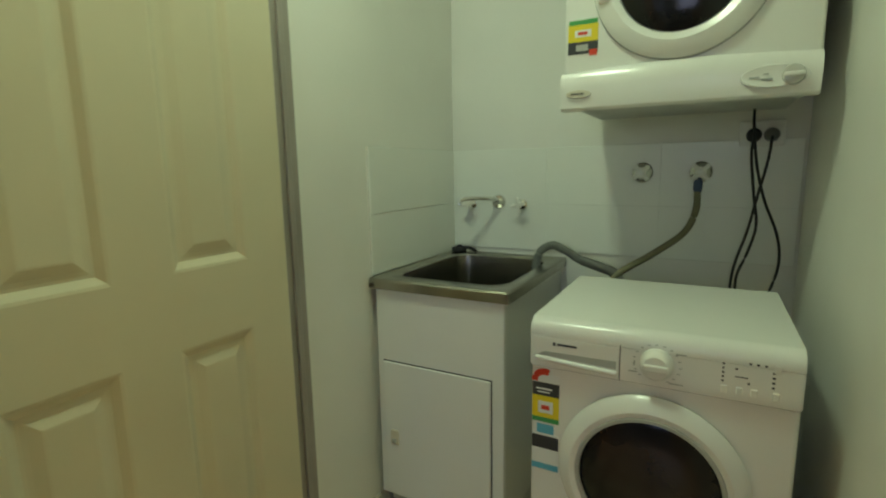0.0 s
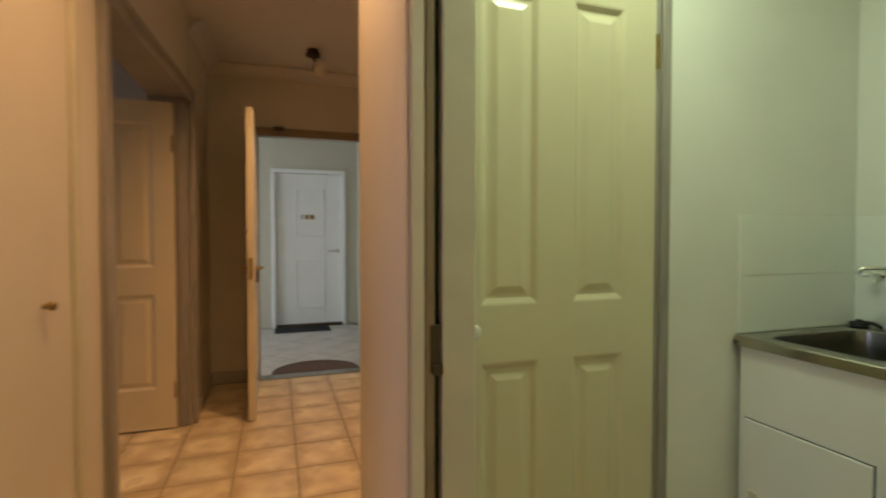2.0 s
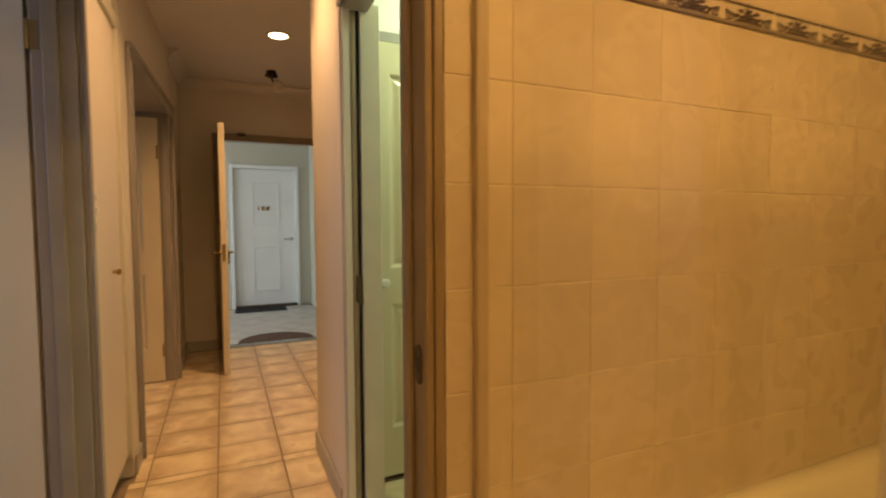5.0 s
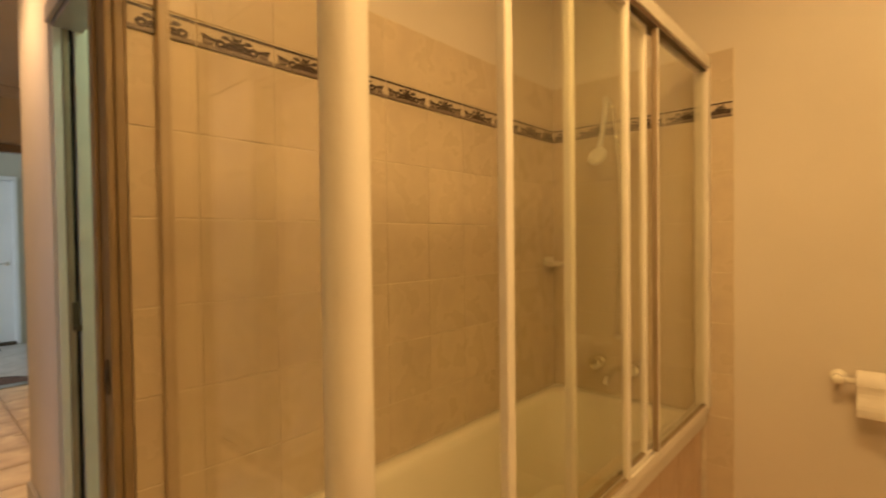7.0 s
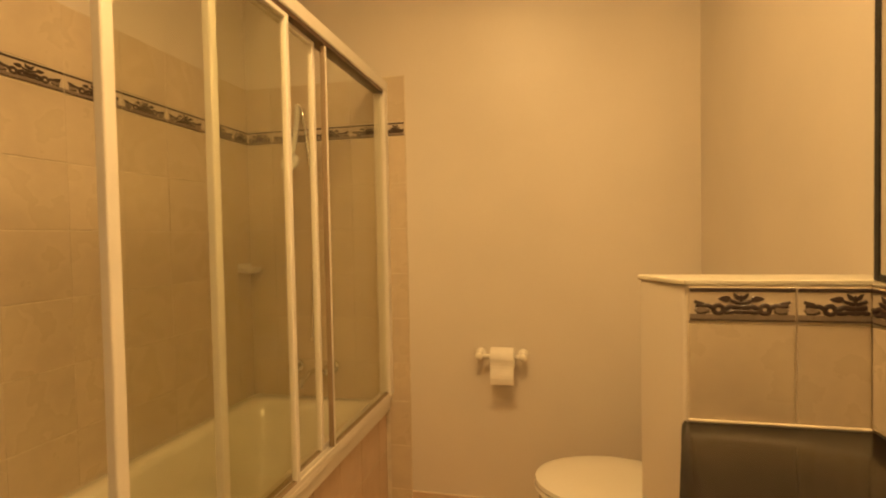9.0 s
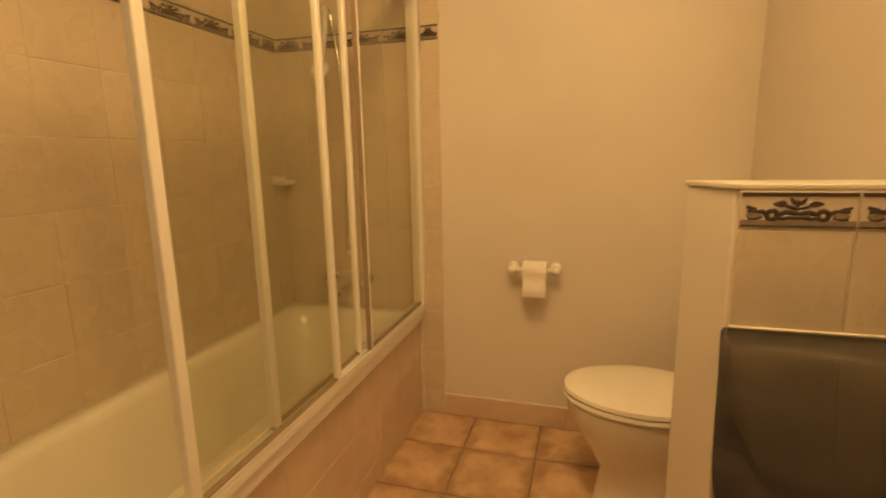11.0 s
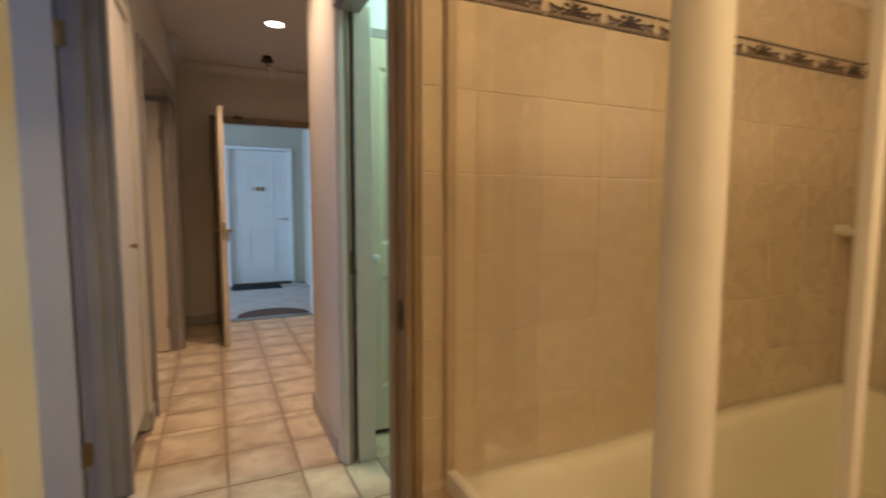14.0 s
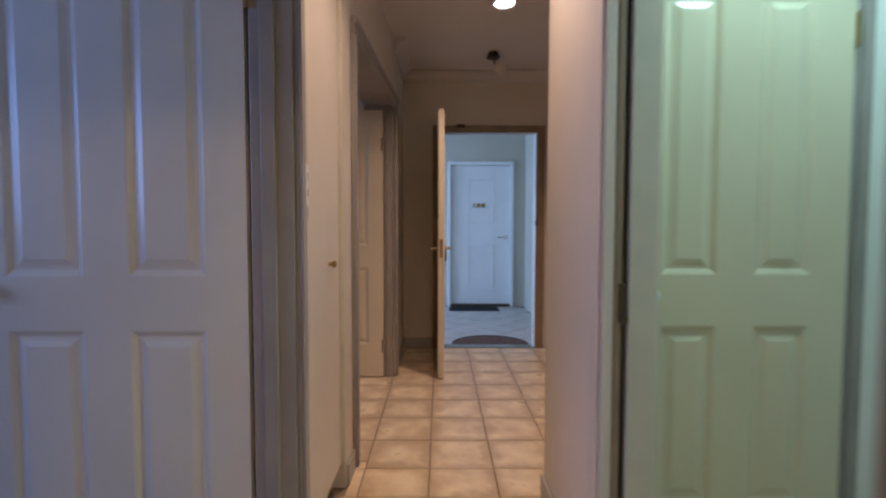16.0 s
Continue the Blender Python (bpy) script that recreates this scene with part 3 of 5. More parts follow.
def panel_door(name, m, width, height, label, mat, thick=0.036, knob=None, lever=None, hinges=None, stile=0.10, mullion=0.12, bottom=0.012, knob_inset=0.06, zs=((0.258, 0.852), (1.015, 1.908))):
    """A four-panel leaf: hinge edge at its own x = 0, faces at y = 0 and y = thick."""
    d = thing(name, (0, 0, 0), label, "door", kind="structure", m=m)
    half = (width - 2 * stile - mullion) / 2
    cols = ((stile, stile + half), (width - stile - half, width - stile))
    bm = bmesh.new()
    xs = [0.0, cols[0][0], cols[0][1], cols[1][0], cols[1][1], width]
    hs = [bottom, zs[0][0], zs[0][1], zs[1][0], zs[1][1], height]
    for y in (0.0, thick):
        grid = [[bm.verts.new((x, y, h)) for x in xs] for h in hs]
        for r in range(5):
            for c in range(5):
                if r in (1, 3) and c in (1, 3):
                    continue
                bm.faces.new([grid[r][c], grid[r][c + 1], grid[r + 1][c + 1], grid[r + 1][c]])
    for x in (0.0, width):
        bm.faces.new([bm.verts.new(p) for p in ((x, 0, bottom), (x, thick, bottom), (x, thick, height), (x, 0, height))])
    for h in (bottom, height):
        bm.faces.new([bm.verts.new(p) for p in ((0, 0, h), (width, 0, h), (width, thick, h), (0, thick, h))])
    bmesh.ops.remove_doubles(bm, verts=bm.verts, dist=0.0001)
    part("leaf", bm, mat, d)
    for z0, z1 in zs:
        for x0, x1 in cols:
            part("panel", moulded_panel(x0, x1, z0, z1, thick), mat, d)
    for z in hinges or ():
        bm = lathe([(0.0, -0.05), (0.007, -0.05), (0.007, 0.05), (0.0, 0.05)], pose(-0.004, -0.006, z), 12)
        box(-0.002, 0.022, -0.003, 0.0, z - 0.048, z + 0.048, 0.0, 1, bm)
        part("hinge", bm, BRASS, d, "aged brass hinge")
    if knob:
        z, r, sides, kmat = knob
        for s in sides:
            y = 0.0 if s < 0 else thick
            part("knob", lathe([(0.0, 0.0), (0.020, 0.0), (0.020, 0.004), (0.008, 0.008), (0.008, 0.02), (r * 0.8, 0.026), (r, 0.036), (r * 0.8, 0.047), (0.0, 0.052)], pose(width - knob_inset, y, z, 90 if s < 0 else -90), 24), kmat, d, "small round door knob", True)
    return d


HINGE_Z = (0.21, 1.86)
# cupboard door in the laundry: hinge at the far side, facing the room
panel_door("door_cupboard", pose(-0.862, 0.856, 0, 0, 0, -90) @ pose(0, 0, 0), 0.716, 2.045, "closed moulded four-panel door painted pale yellow cream", DOOR_YELLOW, knob=(0.95, 0.022, (1,), PLASTIC), bottom=0.032, stile=0.116, mullion=0.116, knob_inset=0.082)
d = thing("hinge_cupboard", (-0.83, 0.858, 1.84), "aged brass butt hinge on the cupboard frame", "hinge", kind="structure")
part("barrel", lathe([(0.0, -0.055), (0.0065, -0.055), (0.0065, 0.055), (0.0, 0.055)], pose(-0.822, 0.860, 1.79), 12), BRASS, d)
# bedroom door, open square to the hall
panel_door("door_bedroom", pose(-0.788, -1.037, 0, 0, 0, -90), 0.86, 2.04, "open moulded four-panel bedroom door in cream enamel", DOOR, hinges=(), stile=0.125, mullion=0.135, knob=(0.98, 0.026, (1,), BRASS))
d = thing("hinges_bedroom", (-0.735, -1.0, 0.2), "pair of aged brass hinges on the bedroom frame", "hinge", kind="structure")
for z in HINGE_Z:
    bm = lathe([(0.0, -0.05), (0.007, -0.05), (0.007, 0.05), (0.0, 0.05)], pose(-0.742, -1.026, z), 12)
    box(-0.744, -0.7405, -1.028, -0.995, z - 0.048, z + 0.048, 0, 1, bm)
    part("hinge", bm, BRASS, d)
# bathroom door, folded back along the bathroom's south wall
panel_door("door_bathroom", pose(0.495, -0.855, 0), 0.78, 2.03, "open moulded four-panel bathroom door in glossy cream", DOOR_YELLOW, stile=0.15, mullion=0.12, knob=(0.98, 0.024, (1,), CHROME))
# door in the wide doorway
d = panel_door("door_room", pose(-3.022, -0.885, 0, 0, 0, -90), 0.82, 2.035, "open cream room door beside the hall", DOOR_CREAM, stile=0.11, mullion=0.14)
for z in (0.25, 1.78):
    part("hinge", box(0.0, 0.012, 0.028, 0.040, z - 0.05, z + 0.05, 0.002), BRASS, d, "aged brass hinge")
# hall closet door with a shallow flat panel
d = thing("door_closet", (-1.2, -0.9, 0.12), "closed cream closet door with a small brown knob", "door", kind="structure")
bm = box(-1.364, -0.868, -0.915, -0.884, 0.128, 2.128, 0.003)
part("leaf", bm, WALL, d)
part("knob", lathe([(0, 0), (0.008, 0), (0.007, 0.012), (0.013, 0.018), (0.014, 0.025), (0.008, 0.031), (0, 0.032)], pose(-1.165, -0.884, 1.022, -90), 20), BRASS, d, "small brown knob", True)
# entry door, open into the hall
d = thing("door_entry", (0, 0, 0), "open cream entry door with brass lever and lock", "door", kind="structure", m=pose(-3.90, -0.478, 0, 0, 0, 0.8))
part("leaf", box(0.0, 0.955, 0.0, 0.042, 0.010, 2.035, 0.003), DOOR_CREAM, d)
part("face", box(0.004, 0.951, 0.0422, 0.0455, 0.014, 2.031, 0.001), DOOR_WHITE, d, "white painted outer face")
bm = bmesh.new()
for z0, z1 in ((0.25, 0.86), (1.22, 1.82)):
    for a in ((0.16, 0.80, z0, z0 + 0.014), (0.16, 0.80, z1 - 0.014, z1), (0.16, 0.174, z0, z1), (0.786, 0.80, z0, z1)):
        box(a[0], a[1], 0.045, 0.053, a[2], a[3], 0.003, 2, bm)
part("moulding", bm, DOOR_WHITE, d)
for side, y in ((1, 0.0455), (-1, 0.0)):
    bm = lathe([(0, 0), (0.026, 0), (0.026, 0.006), (0.012, 0.009), (0.011, 0.045), (0, 0.047)], pose(0.893, y, 1.0, -90 * side), 20)
    tube([(0.893, y + side * 0.043, 1.0), (0.86, y + side * 0.046, 1.0), (0.79, y + side * 0.046, 0.996)], 0.009, 10, bm, 4)
    part("lever_handle", bm, BRASS, d, "tarnished brass lever handle", True)
part("escutcheon", box(0.866, 0.922, 0.0456, 0.0505, 0.915, 1.19, 0.002), DOOR_WHITE, d, "long white lock plate")
part("lock_box", box(0.78, 0.85, 0.046, 0.066, 0.90, 0.985, 0.006), BLACK, d, "black lock case")
part("latch_edge", box(0.955, 0.958, 0.010, 0.034, 0.93, 1.07, 0.0), BRASS, d)
part("deadlock", lathe([(0, 0), (0.02, 0), (0.018, 0.01), (0, 0.012)], pose(0.90, 0.0, 1.24, 90), 18), STEEL, d)
# neighbour's door
d = thing("door_neighbour", (-6.36, 0.13, 0.03), "closed white door across the corridor with gold number plate", "door", kind="structure")
part("leaf", box(-6.40, -6.355, -0.298, 0.556, 0.036, 2.032, 0.003), DOOR_WHITE, d)
bm = bmesh.new()
for z0, z1 in ((0.24, 0.88), (1.20, 1.83)):
    for y0, y1, a0, a1 in ((-0.05, 0.325, z0, z0 + 0.016), (-0.05, 0.325, z1 - 0.016, z1), (-0.05, -0.034, z0, z1), (0.309, 0.325, z0, z1)):
        box(-6.356, -6.346, y0, y1, a0, a1, 0.003, 2, bm)
part("moulding", bm, DOOR_WHITE, d)
part("number_plate", box(-6.352, -6.345, 0.015, 0.215, 1.415, 1.505, 0.002), STICKER, d, "small pale plate with gold characters")
bm = bmesh.new()
for y0, y1 in ((0.030, 0.048), (0.075, 0.125), (0.140, 0.195)):
    box(-6.346, -6.342, y0, y1, 1.43, 1.49, 0.002, 2, bm)
part("number_characters", bm, BRASS, d)
bm = lathe([(0, 0), (0.024, 0), (0.024, 0.006), (0.01, 0.009), (0.01, 0.04), (0, 0.042)], pose(-6.355, 0.50, 1.007, 0, 90, 0), 18)
tube([(-6.318, 0.50, 1.007), (-6.316, 0.45, 1.007), (-6.316, 0.38, 1.004)], 0.009, 10, bm, 4)
part("lever_handle", bm, CHROME, d, "chrome lever handle", True)


# ---- hall things ----
lamp = thing("recessed_downlight", (-2.47, -0.04, CEIL), "lit round recessed downlight in the hall ceiling", "ceiling light")
part("rim", lathe([(0.062, 0.0), (0.062, -0.004), (0.068, -0.010), (0.082, -0.010), (0.088, -0.004), (0.088, 0.0)], pose(-2.47, -0.04, CEIL), 36), WHITE_METAL, lamp, "", True)
part("bulb", lathe([(0.0, -0.007), (0.058, -0.007), (0.062, -0.003), (0.0, -0.002)], pose(-2.47, -0.04, CEIL), 32), BULB, lamp, "glowing warm bulb face", True)
# second fitting is unseen, added above the near fill spot
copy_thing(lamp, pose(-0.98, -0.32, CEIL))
lamp = thing("batten_spotlight", (-3.38, -0.013, CEIL), "small dark ceiling batten holding a frosted unlit globe", "ceiling light")
part("base", lathe([(0, 0), (0.04, 0), (0.045, -0.03), (0.055, -0.035), (0.055, -0.048), (0.03, -0.056), (0.012, -0.06), (0, -0.06)], pose(-3.38, -0.013, CEIL), 24), BRONZE, lamp, "dark bronze base", True)
part("arm", tube([(-3.38, -0.013, CEIL - 0.05), (-3.375, -0.005, CEIL - 0.08), (-3.36, 0.02, CEIL - 0.11)], 0.008, 8), BRONZE, lamp)
part("globe", lathe([(0, 0.03), (0.025, 0.026), (0.046, 0.0), (0.052, -0.03), (0.042, -0.06), (0.02, -0.076), (0, -0.08)], pose(-3.355, 0.03, CEIL - 0.115, 20, 25, 0), 24), FROST, lamp, "frosted glass globe", True)
s = thing("light_switch", (-0.805, -0.871, 1.29), "white plastic light switch with two rockers", "light switch")
part("plate", box(-0.832, -0.800, -0.8765, -0.868, 1.235, 1.365, 0.003), PLASTIC, s)
for z in (1.275, 1.325):
    part("rocker", box(-0.824, -0.810, -0.868, -0.862, z - 0.012, z + 0.012, 0.002), PLASTIC, s)
part("label_tab", box(-0.830, -0.802, -0.8765, -0.870, 1.195, 1.228, 0.002), GREY_PLASTIC, s, "small grey plate below")


def half_mat(name, x0, y0, y1, depth, mat, label):
    mat_ob = thing(name, (x0, (y0 + y1) / 2, 0.0), label, "doormat")
    bm = bmesh.new()
    n = 28
    for part_r, z0, z1, index in ((1.0, 0.001, 0.010, 0),):
        rows = []
        for z, k in ((z0, 1.0), (z1 - 0.003, 1.0), (z1, 0.985)):
            ring = []
            for i in range(n + 1):
                a = math.pi * i / n
                ring.append((x0 - depth * math.sin(a) * k, (y0 + y1) / 2 + (y1 - y0) / 2 * math.cos(a) * k, z))
            rows.append(ring)
        loops(rows, bm)
    part("mat_carpet", bm, mat, mat_ob)
    edge = [(x0 - depth * math.sin(math.pi * i / n), (y0 + y1) / 2 + (y1 - y0) / 2 * math.cos(math.pi * i / n), 0.009) for i in range(n + 1)]
    part("binding", tube(edge, 0.006, 6, None, 1), BLACK, mat_ob, "dark bound edge")
    return mat_ob


half_mat("half_round_doormat", -4.04, -0.33, 0.42, 0.36, MAT_BROWN, "dark brown half-round doormat outside the entry")
m_ = thing("corridor_doormat", (-6.08, 0.03, 0), "charcoal ribbed rectangular doormat before the neighbour's door", "doormat")
bm = box(-6.24, -5.92, -0.32, 0.37, 0.001, 0.010, 0.003)
part("mat_carpet", bm, MAT_GREY, m_)
bm = bmesh.new()
for k in range(14):
    box(-6.23 + k * 0.022, -6.222 + k * 0.022, -0.31, 0.36, 0.009, 0.013, 0.0, 1, bm)
part("ribs", bm, MAT_GREY, m_)


# ---- bathroom things ----
# bath: rolled rim, sloping basin
b = thing("bathtub", (0.83, 0.92, 0.0), "cream acrylic built-in bathtub with sloping sides", "bathtub")
cx, cy, hx, hy = 0.832, 0.913, 0.330, 0.883
rings = [round_rect(cx, cy, hx, hy, 0.02, 0.46), round_rect(cx, cy, hx, hy, 0.02, 0.508), round_rect(cx, cy, hx - 0.006, hy - 0.006, 0.02, 0.513),
         round_rect(cx, cy, hx - 0.050, hy - 0.075, 0.10, 0.513), round_rect(cx, cy, hx - 0.062, hy - 0.088, 0.11, 0.506), round_rect(cx, cy, hx - 0.072, hy - 0.105, 0.12, 0.48),
         round_rect(cx, cy + 0.01, hx - 0.095, hy - 0.16, 0.14, 0.36), round_rect(cx, cy + 0.02, hx - 0.115, hy - 0.22, 0.15, 0.24), round_rect(cx, cy + 0.03, hx - 0.145, hy - 0.28, 0.14, 0.165),
         round_rect(cx, cy + 0.03, hx - 0.20, hy - 0.36, 0.10, 0.145)]
part("basin", loops(rings), TUB, b, "", True)
part("waste", lathe([(0, 0.148), (0.026, 0.148), (0.030, 0.1465), (0.030, 0.144)], pose(cx, 1.30, 0), 24), CHROME, b, "chrome waste ring", True)
slab("wall_bath_hob_core", 1.02, 1.166, 0.012, 1.798, 0, 0.455, GROUT_PALE)
slab("wall_bath_hob_end_core", 0.493, 1.02, 0.012, 0.10, 0, 0.455, GROUT_PALE)
slab("trim_hob_ledge", 1.150, 1.194, 0.000, 1.798, 0.474, 0.520, WHITE_METAL, 0.006)
slab("trim_hob_ledge_end", 0.494, 1.150, 0.004, 0.040, 0.486, 0.518, WHITE_METAL, 0.006)

# shower screen over the bath
SX = 1.196
sc = thing("shower_screen", (SX, 0.9, 0.52), "white-framed sliding shower screen, partly open over the bath", "shower screen")
bm = lathe([(0.0, 0.52), (0.034, 0.52), (0.034, 1.955), (0.0, 1.955)], pose(SX - 0.012, 0.004, 0), 20)
part("corner_post", bm, WHITE_METAL, sc, "thick rounded white corner post", True)
part("bottom_rail", box(SX - 0.040, SX + 0.006, 0.03, 1.798, 0.520, 0.546, 0.004), WHITE_METAL, sc)
for x0, x1, h in ((SX - 0.038, SX - 0.033, 0.563), (SX - 0.016, SX - 0.012, 0.563), (SX + 0.001, SX + 0.006, 0.560)):
    part("track_lip", box(x0, x1, 0.03, 1.798, 0.545, h, 0.001, 1), WHITE_METAL, sc)
bm = box(SX - 0.042, SX + 0.014, 0.0, 1.798, 1.908, 1.955, 0.006)
part("top_rail", bm, WHITE_METAL, sc)
part("top_rail_channel", box(SX - 0.036, SX + 0.0085, 0.03, 1.751, 1.8935, 1.9105, 0.0), CHANNEL_BROWN, sc, "shadowed brown channel under the rail")
part("wall_jamb", box(SX - 0.040, SX + 0.014, 1.752, 1.798, 0.546, 1.908, 0.005), WHITE_METAL, sc)


def glazed_panel(parent, name, x, y0, y1, z0=0.560, z1=1.902, left=0.026, right=0.020, front=None):
    p = part(name, box(x - 0.003, x + 0.003, y0 + left * 0.5, y1 - right * 0.5, z0 + 0.006, z1 - 0.006), GLASS, parent, "greenish clear glass")
    if left:
        part("stile", box(x - 0.011, x + 0.011, y0, y0 + left, z0, z1, 0.004), WHITE_METAL, p)
    if right:
        part("stile", box(x - 0.010, x + 0.010, y1 - right, y1, z0, z1, 0.004), WHITE_METAL, p)
    part("rail", box(x - 0.008, x + 0.008, y0 + left, y1 - right, z0, z0 + 0.006, 0.001), FRAME_BROWN, p)
    if right:
        part("rail", box(x - 0.010, x + 0.010, y0 + left, y1 - right, z1 - 0.022, z1, 0.003), WHITE_METAL, p)
    return p


glazed_panel(sc, "sliding_panel", SX - 0.002, 0.357, 0.962)
glazed_panel(sc, "sliding_panel", SX - 0.025, 0.655, 1.160, left=0.024, right=0.018)
fixed = glazed_panel(sc, "fixed_panel", SX - 0.004, 1.190, 1.752, z1=1.893, left=0.011, right=0.0)
part("seal", box(SX - 0.012, SX + 0.006, 1.1865, 1.1895, 0.560, 1.893, 0.001), FRAME_BROWN, fixed, "brown edge seal")
end = part("end_panel", box(0.512, SX - 0.04, 0.004, 0.010, 0.548, 1.905), GLASS_CLEAR, sc, "clear glass return panel")
part("wall_channel", box(0.4995, 0.519, -0.006, 0.022, 0.52, 1.93, 0.004), CHANNEL, sc, "brown-beige wall channel")
part("end_sill", box(0.50, SX - 0.04, -0.004, 0.022, 0.519, 0.548, 0.004), WHITE_METAL, sc)
part("end_top_rail", box(0.50, SX - 0.04, -0.006, 0.024, 1.905, 1.953, 0.004), WHITE_METAL, sc)

# hand shower, soap dish and taps on the far wall over the bath
h = thing("hand_shower", (0.785, 1.79, 1.6), "white hand shower hanging in a wall bracket", "shower")
part("bracket", box(0.775, 0.81, 1.745, 1.792, 1.83, 1.865, 0.006), CHROME, h)
part("handle", tube([(0.80, 1.735, 1.87), (0.79, 1.74, 1.80), (0.775, 1.74, 1.70), (0.765, 1.73, 1.645)], 0.012, 12), PLASTIC, h, "", True)
part("head", lathe([(0, 0.012), (0.03, 0.012), (0.045, 0.0), (0.045, -0.012), (0.04, -0.018), (0, -0.018)], pose(0.762, 1.715, 1.612, 62, 0, -8), 28), PLASTIC, h, "round white rose", True)
part("hose", tube([(0.80, 1.735, 1.87), (0.83, 1.73, 1.80), (0.86, 1.745, 1.45), (0.85, 1.75, 1.1), (0.83, 1.765, 0.80)], 0.007, 10), CHROME, h, "", True)
t_ = thing("bath_tap_set", (0.83, 1.79, 0.66), "pair of chrome bath taps with a spout", "tap")
for x in (0.74, 0.92):
    part("tap", lathe([(0, 0), (0.03, 0), (0.028, 0.01), (0.014, 0.015), (0.014, 0.04), (0.024, 0.045), (0.026, 0.065), (0, 0.07)], pose(x, 1.793, 0.66, 90), 22), CHROME, t_, "", True)
part("spout", tube([(0.83, 1.79, 0.64), (0.83, 1.72, 0.645), (0.83, 1.66, 0.625), (0.83, 1.645, 0.60)], 0.013, 12), CHROME, t_, "", True)
part("shower_outlet", lathe([(0, 0), (0.018, 0), (0.016, 0.02), (0, 0.024)], pose(0.83, 1.793, 0.79, 90), 18), CHROME, t_, "", True)
s = thing("soap_dish", (0.54, 1.73, 1.11), "white ceramic soap dish in the tiled corner", "soap dish")
dish = lambda hx_, hy_, r, z: round_rect(0.540, 1.728, hx_, hy_, r, z)
part("dish", loops([dish(0.030, 0.040, 0.018, 1.106), dish(0.038, 0.050, 0.022, 1.116), dish(0.040, 0.052, 0.022, 1.128), dish(0.034, 0.046, 0.018, 1.128), dish(0.030, 0.042, 0.016, 1.117)]), CERAMIC, s, "", True)
part("back_rest", box(0.5015, 0.512, 1.680, 1.776, 1.108, 1.150, 0.006), CERAMIC, s)

# paper holder
p_ = thing("toilet_roll_holder", (1.705, 1.80, 0.745), "cream ceramic holder with a hanging roll of toilet paper", "toilet roll holder")
for x in (1.612, 1.797):
    part("bracket", lathe([(0, 0), (0.024, 0), (0.024, 0.007), (0.013, 0.014), (0.012, 0.046), (0.016, 0.050), (0.0165, 0.064), (0.010, 0.071), (0, 0.073)], pose(x, 1.799, 0.745, 90), 24), CERAMIC, p_, "", True)
part("spindle", tube([(1.612, 1.746, 0.745), (1.797, 1.746, 0.745)], 0.010, 12, None, 1), CERAMIC, p_)
roll = part("paper_roll", lathe([(0.016, -0.050), (0.040, -0.050), (0.042, -0.047), (0.042, 0.047), (0.040, 0.050), (0.016, 0.050)], pose(1.712, 1.746, 0.742, 0, 90, 0), 30), PAPER, p_, "white paper roll", True)
bm = bmesh.new()
rows = []
for k in range(9):
    z = 0.742 - 0.105 * k / 8
    y = 1.703 + 0.004 * math.sin(k * 0.8)
    rows.append([bm.verts.new((1.664, y, z)), bm.verts.new((1.760, y, z)), bm.verts.new((1.760, y + 0.0015, z)), bm.verts.new((1.664, y + 0.0015, z))])
for a, c in zip(rows, rows[1:]):
    for k in range(4):
        bm.faces.new([a[k], a[(k + 1) % 4], c[(k + 1) % 4], c[k]])
bm.faces.new(rows[0])
bm.faces.new(rows[-1])
part("loose_sheet", bm, PAPER, roll)

# toilet, facing west, its cistern hidden behind the half wall
w = thing("toilet", (2.15, 1.34, 0), "white ceramic toilet with its lid closed", "toilet")


def oval(cx, cy, lx, ly, z, n=36, nose=0.0):
    out = []
    for k in range(n):
        a = 2 * math.pi * k / n
        c, s_ = math.cos(a), math.sin(a)
        out.append((cx + lx * c * (1 + (nose if c < 0 else 0)), cy + ly * s_ * (1 - (0.10 if c > 0 else 0.0) * c), z))
    return out


w.scale = (1, 1, 1.05)
part("pedestal", loops([oval(2.16, 1.34, 0.20, 0.11, 0.0), oval(2.16, 1.34, 0.19, 0.10, 0.03), oval(2.16, 1.34, 0.17, 0.095, 0.14), oval(2.14, 1.34, 0.21, 0.13, 0.24), oval(2.12, 1.34, 0.245, 0.172, 0.33), oval(2.115, 1.34, 0.25, 0.178, 0.385), oval(2.115, 1.34, 0.24, 0.17, 0.392)]), CERAMIC, w, "", True)
part("seat", loops([oval(2.12, 1.34, 0.262, 0.185, 0.393), oval(2.12, 1.34, 0.266, 0.188, 0.400), oval(2.12, 1.34, 0.262, 0.185, 0.411)]), CERAMIC, w, "", True)
part("lid", loops([oval(2.12, 1.34, 0.258, 0.181, 0.412), oval(2.12, 1.34, 0.265, 0.187, 0.418), oval(2.12, 1.34, 0.262, 0.184, 0.430), oval(2.12, 1.34, 0.235, 0.16, 0.437), oval(2.12, 1.34, 0.12, 0.08, 0.440)]), CERAMIC, w, "", True)
part("cistern", box(2.335, 2.495, 1.14, 1.54, 0.36, 0.80, 0.02, 3), CERAMIC, w, "", True)
part("cistern_lid", box(2.325, 2.497, 1.13, 1.55, 0.80, 0.835, 0.012, 3), CERAMIC, w, "", True)

